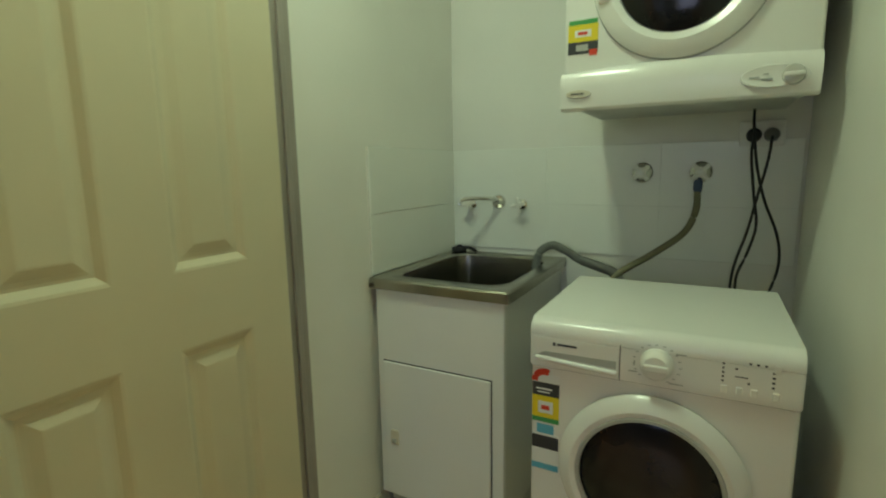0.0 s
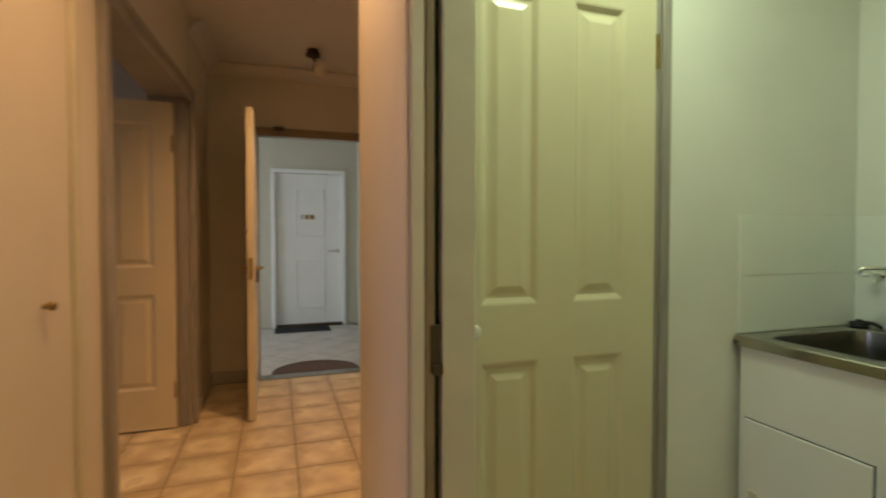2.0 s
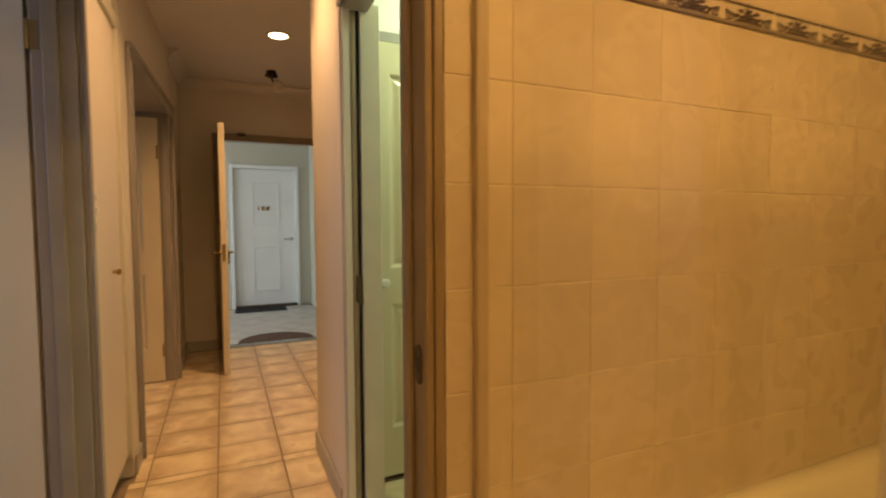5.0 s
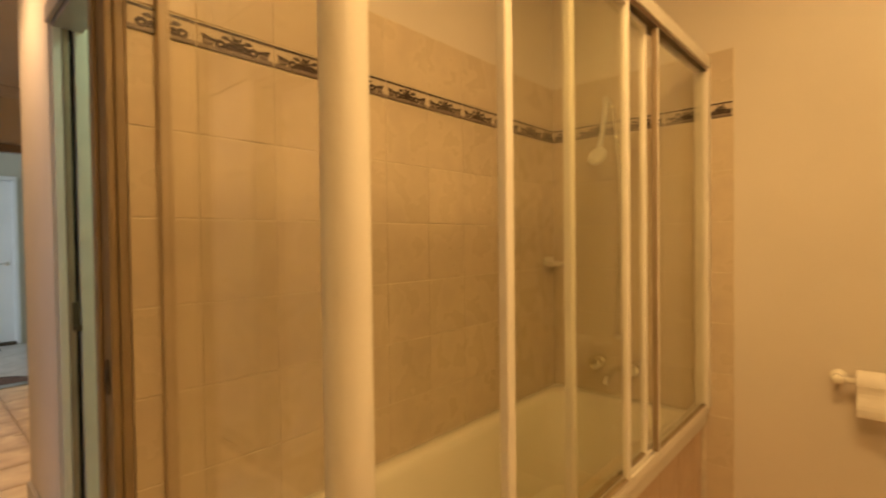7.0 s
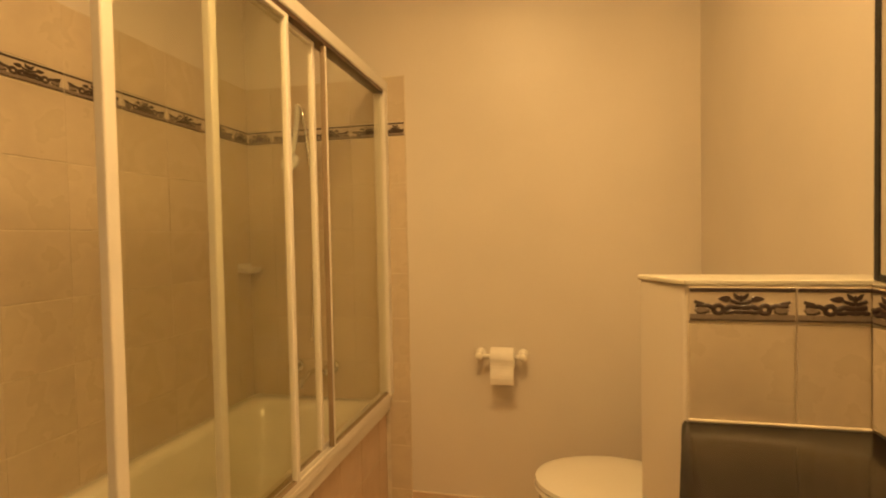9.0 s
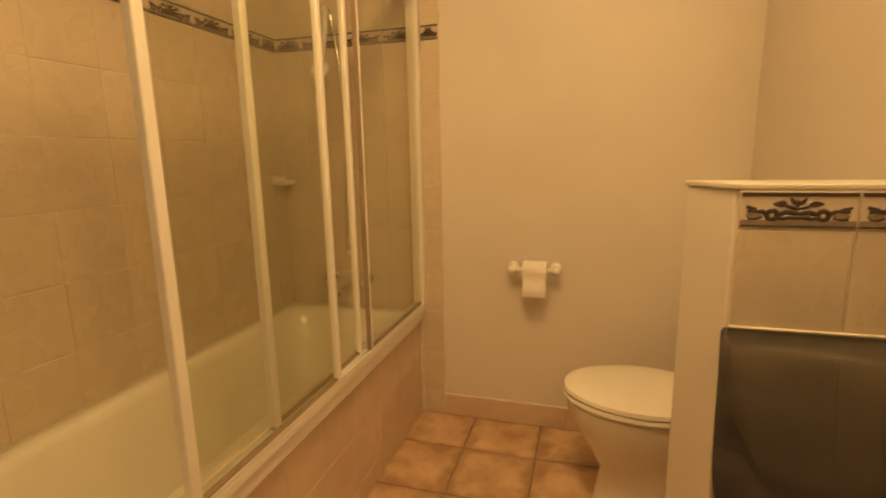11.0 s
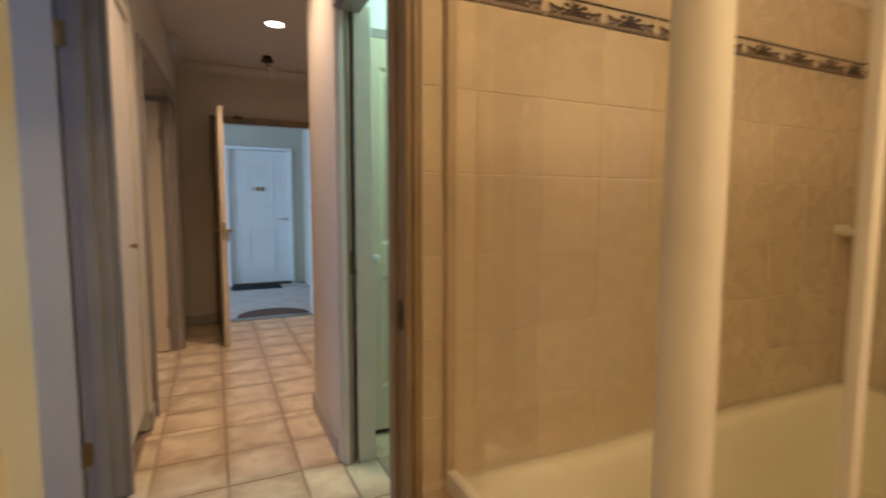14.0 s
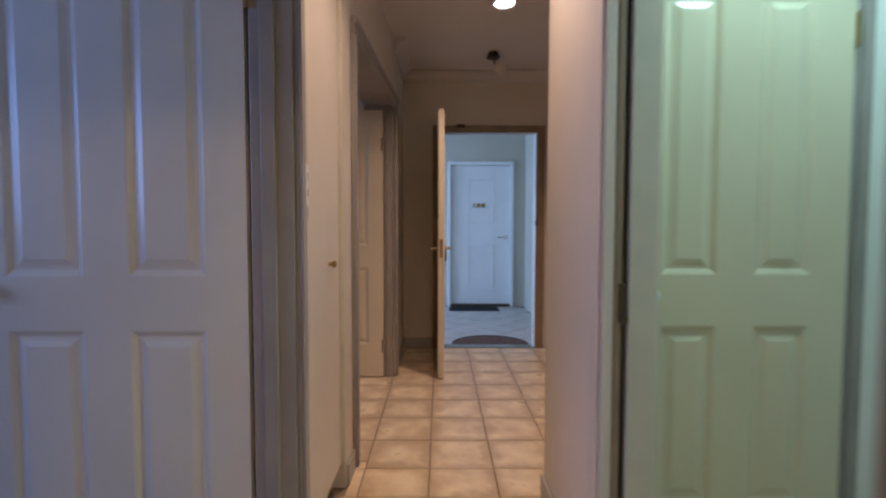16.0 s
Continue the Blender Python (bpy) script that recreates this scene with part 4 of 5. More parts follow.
# half wall beside the toilet, its end splayed, with a painted cap
tagged(part("wall_half", prism([(2.158, 0.647), (2.098, 0.757), (2.50, 0.757), (2.50, 0.647)], 0, 1.162, 0.006), WALL), kind="structure")
tagged(part("trim_half_wall_cap", prism([(2.156, 0.640), (2.094, 0.760), (2.499, 0.760), (2.499, 0.640)], 1.1622, 1.1725, 0.003), FRAME_CREAM), kind="structure")
slab("wall_vanity_ledge", 2.452, 2.499, -0.94, 0.646, 0, 1.162, WALL)
slab("trim_vanity_ledge_cap", 2.446, 2.499, -0.94, 0.639, 1.1625, 1.1725, FRAME_CREAM, 0.002)

# vanity with a bow-fronted black granite top
v = thing("vanity_unit", (2.25, 0.1, 0), "vanity cabinet with a glossy black granite top", "vanity")
front = [(2.158, 0.632), (2.146, 0.620), (2.116, 0.50), (2.086, 0.38), (2.056, 0.26), (2.033, 0.16), (2.021, 0.06), (2.018, -0.06), (2.022, -0.18), (2.04, -0.30), (2.09, -0.45), (2.14, -0.56)]
line = [(p.x, p.y) for p in smooth_line([(x, y, 0) for x, y in front], 4)]
part("countertop", prism(line + [(2.448, -0.56), (2.448, 0.632)], 0.886, 0.918, 0.005), GRANITE, v, "polished black granite", True)
inner = [(x + 0.03, y) for x, y in line]
part("cabinet", prism(inner + [(2.445, -0.55), (2.445, 0.628)], 0.10, 0.885), FRAME_CREAM, v)
part("plinth", prism([(x + 0.05, y) for x, y in line] + [(2.445, -0.54), (2.445, 0.62)], 0.0, 0.10), FRAME, v)
bas = loops([oval(2.25, -0.02, 0.16, 0.20, 0.9185), oval(2.25, -0.02, 0.165, 0.205, 0.926), oval(2.25, -0.02, 0.15, 0.19, 0.928), oval(2.25, -0.02, 0.12, 0.16, 0.92)])
part("basin", bas, CERAMIC, v, "white oval basin", True)
part("sealant_bead", box(2.160, 2.446, 0.6325, 0.6405, 0.9165, 0.9215, 0.002), GROUT_PALE, v, "pale sealant line along the tiles")
mi = thing("mirror_cabinet", (2.47, 0.0, 1.17), "mirrored wall cabinet with dark edges above the vanity", "mirror cabinet")
part("body", box(2.452, 2.499, -0.72, 0.630, 1.173, 2.10, 0.002), FRAME, mi)
part("mirror_pane", box(2.446, 2.4515, -0.72, 0.618, 1.184, 2.09, 0.0), MIRROR, mi, "silvered mirror door")
part("edge_strip", box(2.444, 2.4515, 0.619, 0.632, 1.173, 2.10, 0.001), BLACK, mi, "dark edging strip")
part("bottom_strip", box(2.444, 2.4515, -0.72, 0.618, 1.173, 1.183, 0.001), BLACK, mi)

# ---- laundry things ----
# trough cabinet
c = thing("laundry_trough", (-0.61, 1.54, 0), "white metal laundry cabinet with a stainless steel sink", "laundry sink")
part("front_panel", box(-0.838, -0.386, 1.243, 1.256, 0.10, 0.834, 0.003), ENAMEL, c)
for x0, x1 in ((-0.838, -0.826), (-0.398, -0.386)):
    part("side_panel", box(x0, x1, 1.2565, 1.852, 0.10, 0.834, 0.002), ENAMEL, c)
part("bottom_panel", box(-0.826, -0.398, 1.2565, 1.8395, 0.10, 0.112), ENAMEL, c)
part("back_panel", box(-0.826, -0.398, 1.84, 1.852, 0.10, 0.834), ENAMEL, c)
part("kickboard", box(-0.82, -0.40, 1.275, 1.84, 0.0, 0.10, 0.002), GREY_PLASTIC, c)
door = part("door", box(-0.812, -0.426, 1.232, 1.2428, 0.115, 0.588, 0.003), ENAMEL, c)
# black sheet behind the door stands in for shade round its edge
part("door_shadow_gap", box(-0.8145, -0.4235, 1.2405, 1.2426, 0.1125, 0.591, 0.0), BLACK, c)
part("latch", box(-0.787, -0.757, 1.226, 1.233, 0.300, 0.352, 0.003), FRAME_CREAM, door, "small beige push latch")
part("latch_button", box(-0.780, -0.764, 1.222, 1.227, 0.306, 0.322, 0.002), GREY_PLASTIC, door)
rect = lambda i, z, r: round_rect(-0.613, 1.542, 0.246 - i, 0.312 - i, r, z)
bowl = lambda hx_, hy_, z, r: round_rect(-0.612, 1.545, hx_, hy_, r, z)
rings = [rect(0.0, 0.833, 0.006), rect(0.0, 0.862, 0.008), rect(0.004, 0.867, 0.010), rect(0.010, 0.868, 0.012), bowl(0.200, 0.246, 0.866, 0.07), bowl(0.192, 0.238, 0.860, 0.07), bowl(0.188, 0.234, 0.80, 0.07), bowl(0.178, 0.224, 0.62, 0.06), bowl(0.13, 0.17, 0.605, 0.05)]
part("sink_top", loops(rings), STEEL, c, "brushed stainless steel sink top", True)
part("waste", lathe([(0, 0.609), (0.03, 0.609), (0.034, 0.606)], pose(-0.612, 1.60, 0), 20), CHROME, c)
part("clip", box(-0.852, -0.838, 1.224, 1.236, 0.838, 0.850, 0.003), BRONZE, c)
pl = thing("sink_plug", (-0.80, 1.80, 0.868), "black rubber plug lying on the sink's back edge", "plug")
bm = lathe([(0, 0), (0.028, 0.0), (0.032, 0.006), (0.030, 0.016), (0.012, 0.018), (0.010, 0.026), (0, 0.027)], pose(-0.815, 1.815, 0.869), 20)
part("stopper", bm, BLACK, pl, "", True)
part("strap", tube([(-0.80, 1.81, 0.886), (-0.765, 1.815, 0.885), (-0.735, 1.81, 0.874)], 0.007, 8), BLACK, pl)
# sink taps
t_ = thing("sink_wall_taps", (-0.65, 1.86, 1.07), "chrome wall spout between two white tap handles", "tap")
part("spout_flange", lathe([(0, 0), (0.030, 0), (0.030, 0.006), (0.025, 0.014), (0.014, 0.020), (0.012, 0.03), (0, 0.03)], pose(-0.649, 1.854, 1.079, 90), 28), CHROME, t_, "", True)
part("spout", tube([(-0.649, 1.84, 1.082), (-0.655, 1.80, 1.092), (-0.69, 1.745, 1.098), (-0.735, 1.70, 1.096), (-0.75, 1.69, 1.075)], 0.0085, 10), CHROME, t_, "thin swivel spout", True)
for x in (-0.768, -0.549):
    part("tap_stem", lathe([(0, 0), (0.022, 0), (0.02, 0.008), (0.010, 0.012), (0.010, 0.045), (0, 0.045)], pose(x, 1.854, 1.070, 90), 20), CHROME, t_, "", True)
    bm = bmesh.new()
    for a in range(4):
        tube([Vector((x, 1.803, 1.070)), Vector((x + 0.030 * math.cos(a * math.pi / 2 + 0.2), 1.800, 1.070 + 0.030 * math.sin(a * math.pi / 2 + 0.2)))], 0.006, 8, bm, 1)
    lathe([(0, 0), (0.014, 0), (0.014, 0.012), (0, 0.014)], pose(x, 1.810, 1.070, 90), 16, bm)
    part("tap_handle", bm, PLASTIC, t_, "white cross handle", True)


def machine_tap(x, label, tint, coupled):
    t = thing("washing_machine_tap", (x, 1.86, 1.19), label, "tap", "washing machine taps")
    part("flange", lathe([(0, 0), (0.036, 0), (0.036, 0.005), (0.030, 0.012), (0.018, 0.016), (0.016, 0.030), (0, 0.030)], pose(x, 1.854, 1.19, 90), 30), CHROME, t, "", True)
    bm = bmesh.new()
    for a in range(4):
        q = a * math.pi / 2 + 0.75
        tube([Vector((x, 1.808, 1.19)), Vector((x + 0.033 * math.cos(q), 1.804, 1.19 + 0.033 * math.sin(q)))], 0.0075, 8, bm, 1)
    lathe([(0, 0), (0.018, 0), (0.018, 0.014), (0.012, 0.018), (0, 0.018)], pose(x, 1.820, 1.19, 90), 18, bm)
    part("cross_handle", bm, PLASTIC, t, "", True)
    part("indicator", lathe([(0, 0), (0.009, 0), (0.008, 0.003), (0, 0.003)], pose(x, 1.801, 1.19, 90), 14), tint, t)
    if coupled:
        part("coupling", lathe([(0, 0.0), (0.012, 0.0), (0.014, -0.008), (0.014, -0.030), (0.011, -0.042), (0, -0.042)], pose(x - 0.006, 1.812, 1.165), 18), NAVY, t, "dark blue hose coupling", True)
    return t


machine_tap(-0.104, "chrome washing machine tap with a white cross handle", STICKER, False)
machine_tap(0.080, "chrome washing machine tap with a dark blue hose coupling", STICKER, True)
hs = thing("inlet_hose", (0.0, 1.8, 0.9), "olive rubber inlet hose hanging from the tap", "hose")
part("tube", tube([(0.074, 1.812, 1.128), (0.072, 1.79, 1.06), (0.04, 1.76, 0.99), (-0.05, 1.71, 0.92), (-0.14, 1.66, 0.86), (-0.17, 1.63, 0.80), (-0.17, 1.60, 0.70)], 0.011, 10, None, 10), HOSE_OLIVE, hs, "", True)
hs = thing("drain_hose", (-0.3, 1.75, 0.9), "grey corrugated drain hose hooked over the sink", "hose")
part("tube", tube([(-0.44, 1.70, 0.80), (-0.44, 1.705, 0.865), (-0.425, 1.71, 0.91), (-0.385, 1.72, 0.932), (-0.335, 1.72, 0.915), (-0.28, 1.715, 0.885), (-0.21, 1.70, 0.868), (-0.16, 1.68, 0.855), (-0.13, 1.65, 0.82), (-0.12, 1.62, 0.72)], 0.014, 12, None, 12, 0.0022), HOSE, hs)
part("hose_end", tube([(-0.275, 1.7145, 0.884), (-0.21, 1.70, 0.868), (-0.16, 1.68, 0.855), (-0.13, 1.65, 0.82), (-0.121, 1.625, 0.74)], 0.0172, 12), GRIP_DARK, hs, "dark rubber sleeve", True)
# power outlet with two plugs and leads
g = thing("power_outlet", (0.245, 1.86, 1.31), "white double power outlet with two dark plugs", "power outlet")
part("plate", box(0.184, 0.306, 1.846, 1.8605, 1.268, 1.348, 0.004), PLASTIC, g)
for x in (0.222, 0.270):
    part("plug", lathe([(0, 0), (0.021, 0), (0.022, 0.012), (0.018, 0.026), (0.009, 0.032), (0, 0.034)], pose(x, 1.846, 1.303, 90), 20), BLACK if x < 0.25 else GRIP_DARK, g, "dark round plug", True)
    part("switch", box(x - 0.008, x + 0.008, 1.843, 1.847, 1.330, 1.342, 0.001), PLASTIC, g)
cb = thing("power_leads", (0.24, 1.8, 1.0), "three black power leads looping behind the washer", "cable")
for pts in ([(0.222, 1.815, 1.300), (0.218, 1.80, 1.24), (0.232, 1.80, 1.12), (0.245, 1.795, 1.02), (0.225, 1.78, 0.93), (0.20, 1.75, 0.86), (0.20, 1.70, 0.78)],
            [(0.270, 1.815, 1.298), (0.262, 1.80, 1.22), (0.240, 1.80, 1.10), (0.222, 1.795, 1.0), (0.195, 1.78, 0.90), (0.185, 1.76, 0.82), (0.185, 1.74, 0.72)],
            [(0.222, 1.812, 1.300), (0.236, 1.80, 1.20), (0.262, 1.80, 1.10), (0.300, 1.79, 1.0), (0.312, 1.78, 0.92), (0.300, 1.76, 0.85), (0.27, 1.72, 0.78)],
            [(0.222, 1.81, 1.310), (0.216, 1.78, 1.345), (0.212, 1.72, 1.385)]):
    part("lead", tube(pts, 0.0042, 8), BLACK, cb, "", True)


def bars(parent, rows, mat, name="print"):
    """Small flat printed bars: (x0, x1, y, z0, z1)."""
    bm = bmesh.new()
    for x0, x1, y, z0, z1 in rows:
        box(x0, x1, y - 0.0006, y + 0.0004, z0, z1, 0, 1, bm)
    return part(name, bm, mat, parent)


def energy_sticker(parent, x0, z1, y, w, bands):
    """A printed label made of flat coloured bands from the top down."""
    z = z1
    first = None
    for h_, m, inset in bands:
        p = part("label_band", box(x0 + inset, x0 + w - inset, y - 0.0012, y, z - h_, z, 0.0), m, first or parent, "" if first else "printed energy rating label")
        first = first or p
        z -= h_
    return first


# washing machine
WX0, WX1, WY, WZ = -0.245, 0.292, 1.055, 0.862
wm = thing("washing_machine", (0.023, 1.3, 0), "white front-loading washing machine beside the trough", "washing machine")
bm = box(WX0, WX1, WY + 0.012, 1.57, 0.02, WZ - 0.028, 0.006)
part("body", bm, ENAMEL, wm)
R_ = 0.034
roll_ = [(WY + R_ * (1 - math.sin(q)), WZ - R_ * (1 - math.cos(q))) for q in (math.pi / 2 * k / 8 for k in range(9))]
side_ = [(1.575, WZ - 0.040), (1.575, WZ - 0.010), (1.565, WZ)] + roll_ + [(WY, WZ - 0.040)]
part("top", loops([[(x, y, z) for y, z in side_] for x in (WX0, WX0 + 0.0005, WX1 - 0.0005, WX1)]), ENAMEL, wm, "", True)
side_ = [(WY + 0.06, WZ - 0.041), (WY, WZ - 0.041), (WY, 0.770), (WY, 0.752), (WY + 0.002, 0.745), (WY + 0.008, 0.741), (WY + 0.06, 0.741)]
part("control_panel", loops([[(x, WY + 0.03 + (y - WY - 0.03) * k, 0.78 + (z - 0.78) * k) for y, z in side_] for x, k in ((WX0, 0.93), (WX0 + 0.004, 0.99), (WX0 + 0.010, 1.0), (WX1 - 0.010, 1.0), (WX1 - 0.004, 0.99), (WX1, 0.93))]), ENAMEL, wm, "", True)
part("kick_panel", box(WX0 + 0.004, WX1 - 0.004, WY + 0.006, WY + 0.02, 0.03, 0.115, 0.003), ENAMEL, wm)
dr = part("detergent_drawer", box(WX0 + 0.010, -0.042, WY - 0.0012, WY + 0.004, 0.748, 0.819, 0.0008), ENAMEL, wm)
# flat grey wedge in place of a recess; its shade is in the colour
wedge = [(WX0 + 0.020, 0.7755), (-0.048, 0.769), (-0.048, 0.787), (WX0 + 0.034, 0.785)]
part("drawer_pull", loops([[(x, y, z) for x, z in wedge] for y in (WY + 0.001, WY - 0.0020)]), GREY_PLASTIC, dr, "grey tapering wedge drawn as the shaded grip slot")
part("drawer_lip", tube([(WX0 + 0.014, WY + 0.001, 0.768), (-0.13, WY - 0.003, 0.763), (-0.046, WY - 0.004, 0.760)], 0.0065, 10, None, 6), ENAMEL, dr, "", True)
part("drawer_seam", box(-0.0415, -0.0395, WY - 0.0012, WY + 0.004, 0.744, 0.826, 0.0), GRIP_DARK, wm)
bars(wm, [(-0.180, -0.135, WY - 0.0020, 0.803, 0.808), (-0.190, -0.184, WY - 0.0020, 0.802, 0.810)], INK, "badge")
kn = part("dial", lathe([(0, 0), (0.034, 0), (0.034, 0.006), (0.030, 0.010), (0.028, 0.026), (0.024, 0.030), (0, 0.030)], pose(0.034, WY, 0.796, 90), 36), PLASTIC, wm, "round programme dial", True)
part("grip", box(0.008, 0.060, WY - 0.036, WY - 0.028, 0.788, 0.804, 0.004), PLASTIC, kn)
rows = []
for k in range(16):
    a = radians(-60 + k * 19)
    x, z = 0.034 + 0.046 * math.cos(a), 0.796 + 0.042 * math.sin(a)
    rows.append((x - 0.003, x + 0.003, WY, z - 0.001, z + 0.001))
rows += [(-0.012, -0.009, WY, 0.785, 0.797), (0.070, 0.090, WY, 0.822, 0.825), (-0.022, -0.004, WY, 0.770, 0.773), (0.060, 0.086, WY, 0.756, 0.759)]
bars(wm, rows, GREY_PLASTIC, "dial_marks")
rows = [(0.155 + 0.0, 0.159, WY, 0.782 + k * 0.009, 0.786 + k * 0.009) for k in range(5)] + [(0.178, 0.200, WY, 0.795, 0.797), (0.178, 0.182, WY, 0.810, 0.814), (0.200, 0.204, WY, 0.783, 0.787)]
rows += [(0.200 + k * 0.013, 0.205 + k * 0.013, WY, 0.824, 0.828) for k in range(3)] + [(0.240, 0.245, WY, 0.782 + k * 0.010, 0.786 + k * 0.010) for k in range(4)]
for row in rows:
    bars(wm, [row], INK, "indicator_mark")
for x, z in ((0.160, 0.766), (0.187, 0.766), (0.212, 0.766), (0.248, 0.766), (0.248, 0.822)):
    part("button", box(x - 0.006, x + 0.006, WY - 0.003, WY + 0.002, z - 0.009, z + 0.009, 0.0022), PLASTIC, wm)
# porthole
cxw, czw, yw = 0.028, 0.522, WY + 0.008
port = part("door_ring", lathe([(0.146, 0.0), (0.178, 0.0), (0.197, 0.004), (0.199, 0.014), (0.188, 0.030), (0.168, 0.038), (0.156, 0.034), (0.146, 0.018)], pose(cxw, yw + 0.004, czw, 90), 64), ENAMEL, wm, "white rounded door ring", True)
part("porthole_glass", lathe([(0.148, 0.012), (0.147, 0.026), (0.130, 0.032), (0.09, 0.036), (0.05, 0.0378), (0.02, 0.0384), (0, 0.0386), (0, 0.010)], pose(cxw, yw + 0.004, czw, 90), 56), DARK_GLASS, port, "dark glass bowl", True)
part("glass_rim", lathe([(0.145, 0.030), (0.156, 0.034), (0.154, 0.038), (0.147, 0.038)], pose(cxw, yw + 0.004, czw, 90), 56), GREY_PLASTIC, port, "", True)
energy_sticker(wm, WX0 + 0.003, 0.722, WY + 0.0118, 0.066, ((0.022, STICKER, 0.0), (0.034, INK, 0.0), (0.056, YELLOW, 0.0), (0.012, GREEN, 0.0)))
bars(wm, [(WX0 + 0.018, WX0 + 0.054, WY + 0.0105, 0.622, 0.652)], STICKER, "label_window")
bars(wm, [(WX0 + 0.026, WX0 + 0.046, WY + 0.0095, 0.631, 0.642)], RED, "label_number")
bars(wm, [(WX0 + 0.012, WX0 + 0.052, WY + 0.0105, 0.682, 0.686), (WX0 + 0.016, WX0 + 0.046, WY + 0.0105, 0.674, 0.677)], STICKER, "label_text")
bm = bmesh.new()
n = 14
arc = [(WX0 + 0.008 + 0.026 * (1 - math.cos(math.pi * 0.62 * k / n)), WY + 0.0105, 0.702 + 0.026 * math.sin(math.pi * 0.62 * k / n)) for k in range(n + 1)]
part("star_band", tube(arc, 0.009, 6, bm, 1, 0, 0, (1, 0.05, 1)), RED, wm, "red star rating arc")
energy_sticker(wm, WX0 + 0.003, 0.592, WY + 0.0118, 0.066, ((0.024, BLUE, 0.012), (0.006, STICKER, 0.0), (0.034, INK, 0.0), (0.040, STICKER, 0.0), (0.016, BLUE, 0.0)))
for x in (WX0 + 0.05, WX1 - 0.05):
    for y in (1.12, 1.52):
        part("foot", lathe([(0, 0), (0.022, 0), (0.022, 0.012), (0.010, 0.02), (0, 0.02)], pose(x, y, 0.0), 16), BLACK, wm)

# dryer hung on the wall above, mounted upside down
DX0, DX1, DY = -0.272, 0.316, 1.388
dy = thing("clothes_dryer", (0.02, 1.6, 1.37), "white wall-mounted tumble dryer with its controls below", "clothes dryer")
part("body", box(DX0 + 0.012, DX1 - 0.006, DY + 0.012, 1.80, 1.388, 2.03, 0.012, 3), ENAMEL, dy, "", True)
part("front_panel", box(DX0 + 0.004, DX1, DY + 0.004, DY + 0.02, 1.455, 2.028, 0.008, 3), ENAMEL, dy, "", True)
# swept control panel
bm = bmesh.new()
n = 20
rowsa = []
for k in range(n + 1):
    u = k / n
    x = DX0 + (DX1 - DX0) * u
    top = 1.462 + 0.012 * math.sin(u * math.pi) + 0.006 * (1 - u)
    ring = [(x, DY + 0.03, top), (x, DY - 0.004, top), (x, DY - 0.014, top - 0.012), (x, DY - 0.016 - 0.006 * math.sin(u * math.pi), top - 0.045), (x, DY - 0.010, 1.374), (x, DY - 0.002, 1.368), (x, DY + 0.03, 1.368)]
    rowsa.append([bm.verts.new(p) for p in ring])
for a, c_ in zip(rowsa, rowsa[1:]):
    for k in range(7):
        bm.faces.new([a[k], a[(k + 1) % 7], c_[(k + 1) % 7], c_[k]])
bm.faces.new(rowsa[0])
bm.faces.new(rowsa[-1])
cp = part("control_panel", bm, ENAMEL, dy, "", True)
part("mounting_bracket", box(DX0 + 0.05, DX1 - 0.05, 1.80, 1.858, 1.42, 1.98, 0.003), STEEL, dy)
part("under_tray", box(DX0 + 0.03, DX1 - 0.02, DY + 0.03, 1.79, 1.375, 1.389, 0.003), GREY_PLASTIC, dy)
bm = loops([[(0.226 + 0.068 * math.cos(a), DY - 0.0165, 1.413 + 0.026 * math.sin(a)) for a in (2 * math.pi * k / 36 for k in range(36))], [(0.226 + 0.066 * math.cos(a), DY - 0.022, 1.413 + 0.024 * math.sin(a)) for a in (2 * math.pi * k / 36 for k in range(36))], [(0.226 + 0.060 * math.cos(a), DY - 0.0205, 1.413 + 0.020 * math.sin(a)) for a in (2 * math.pi * k / 36 for k in range(36))]])
part("dial_surround", bm, ENAMEL, cp, "oval white dial surround", True)
kn = part("timer_dial", lathe([(0, 0), (0.023, 0), (0.023, 0.006), (0.020, 0.016), (0, 0.018)], pose(0.262, DY - 0.018, 1.412, 90), 28), DIAL, cp, "round timer dial", True)
part("grip", box(0.242, 0.282, DY - 0.043, DY - 0.036, 1.407, 1.417, 0.003), ENAMEL, kn)
bars(cp, [(0.176, 0.196, DY - 0.0225, 1.409, 1.413), (0.200, 0.222, DY - 0.0225, 1.404, 1.408), (0.203, 0.214, DY - 0.0225, 1.416, 1.419)], GREY_PLASTIC, "dial_print")
bm = loops([[(-0.222 + 0.034 * math.cos(a), DY - 0.0145, 1.410 + 0.011 * math.sin(a)) for a in (2 * math.pi * k / 24 for k in range(24))], [(-0.222 + 0.033 * math.cos(a), DY - 0.020, 1.410 + 0.010 * math.sin(a)) for a in (2 * math.pi * k / 24 for k in range(24))]])
part("badge", bm, FRAME_CREAM, cp, "small oval maker's badge", True)
bars(cp, [(-0.242, -0.206, DY - 0.0205, 1.4082, 1.4118)], GRIP_DARK, "badge_mark")
cxd, czd, yd = 0.016, 1.685, DY + 0.004
# solid ring, coloured grey for the shade between door and front
part("door_gap", lathe([(0.204, 0.0), (0.2090, 0.0), (0.2090, 0.0014), (0.204, 0.0014)], pose(cxd, yd, czd, 90), 64), GREY_PLASTIC, dy, "thin grey ring drawn as the shaded gap round the door", True)
ring = part("door_ring", lathe([(0.145, 0.0), (0.190, 0.0), (0.206, 0.003), (0.206, 0.012), (0.190, 0.026), (0.165, 0.032), (0.148, 0.024), (0.142, 0.010)], pose(cxd, yd, czd, 90), 64), ENAMEL, dy, "white rounded door ring", True)
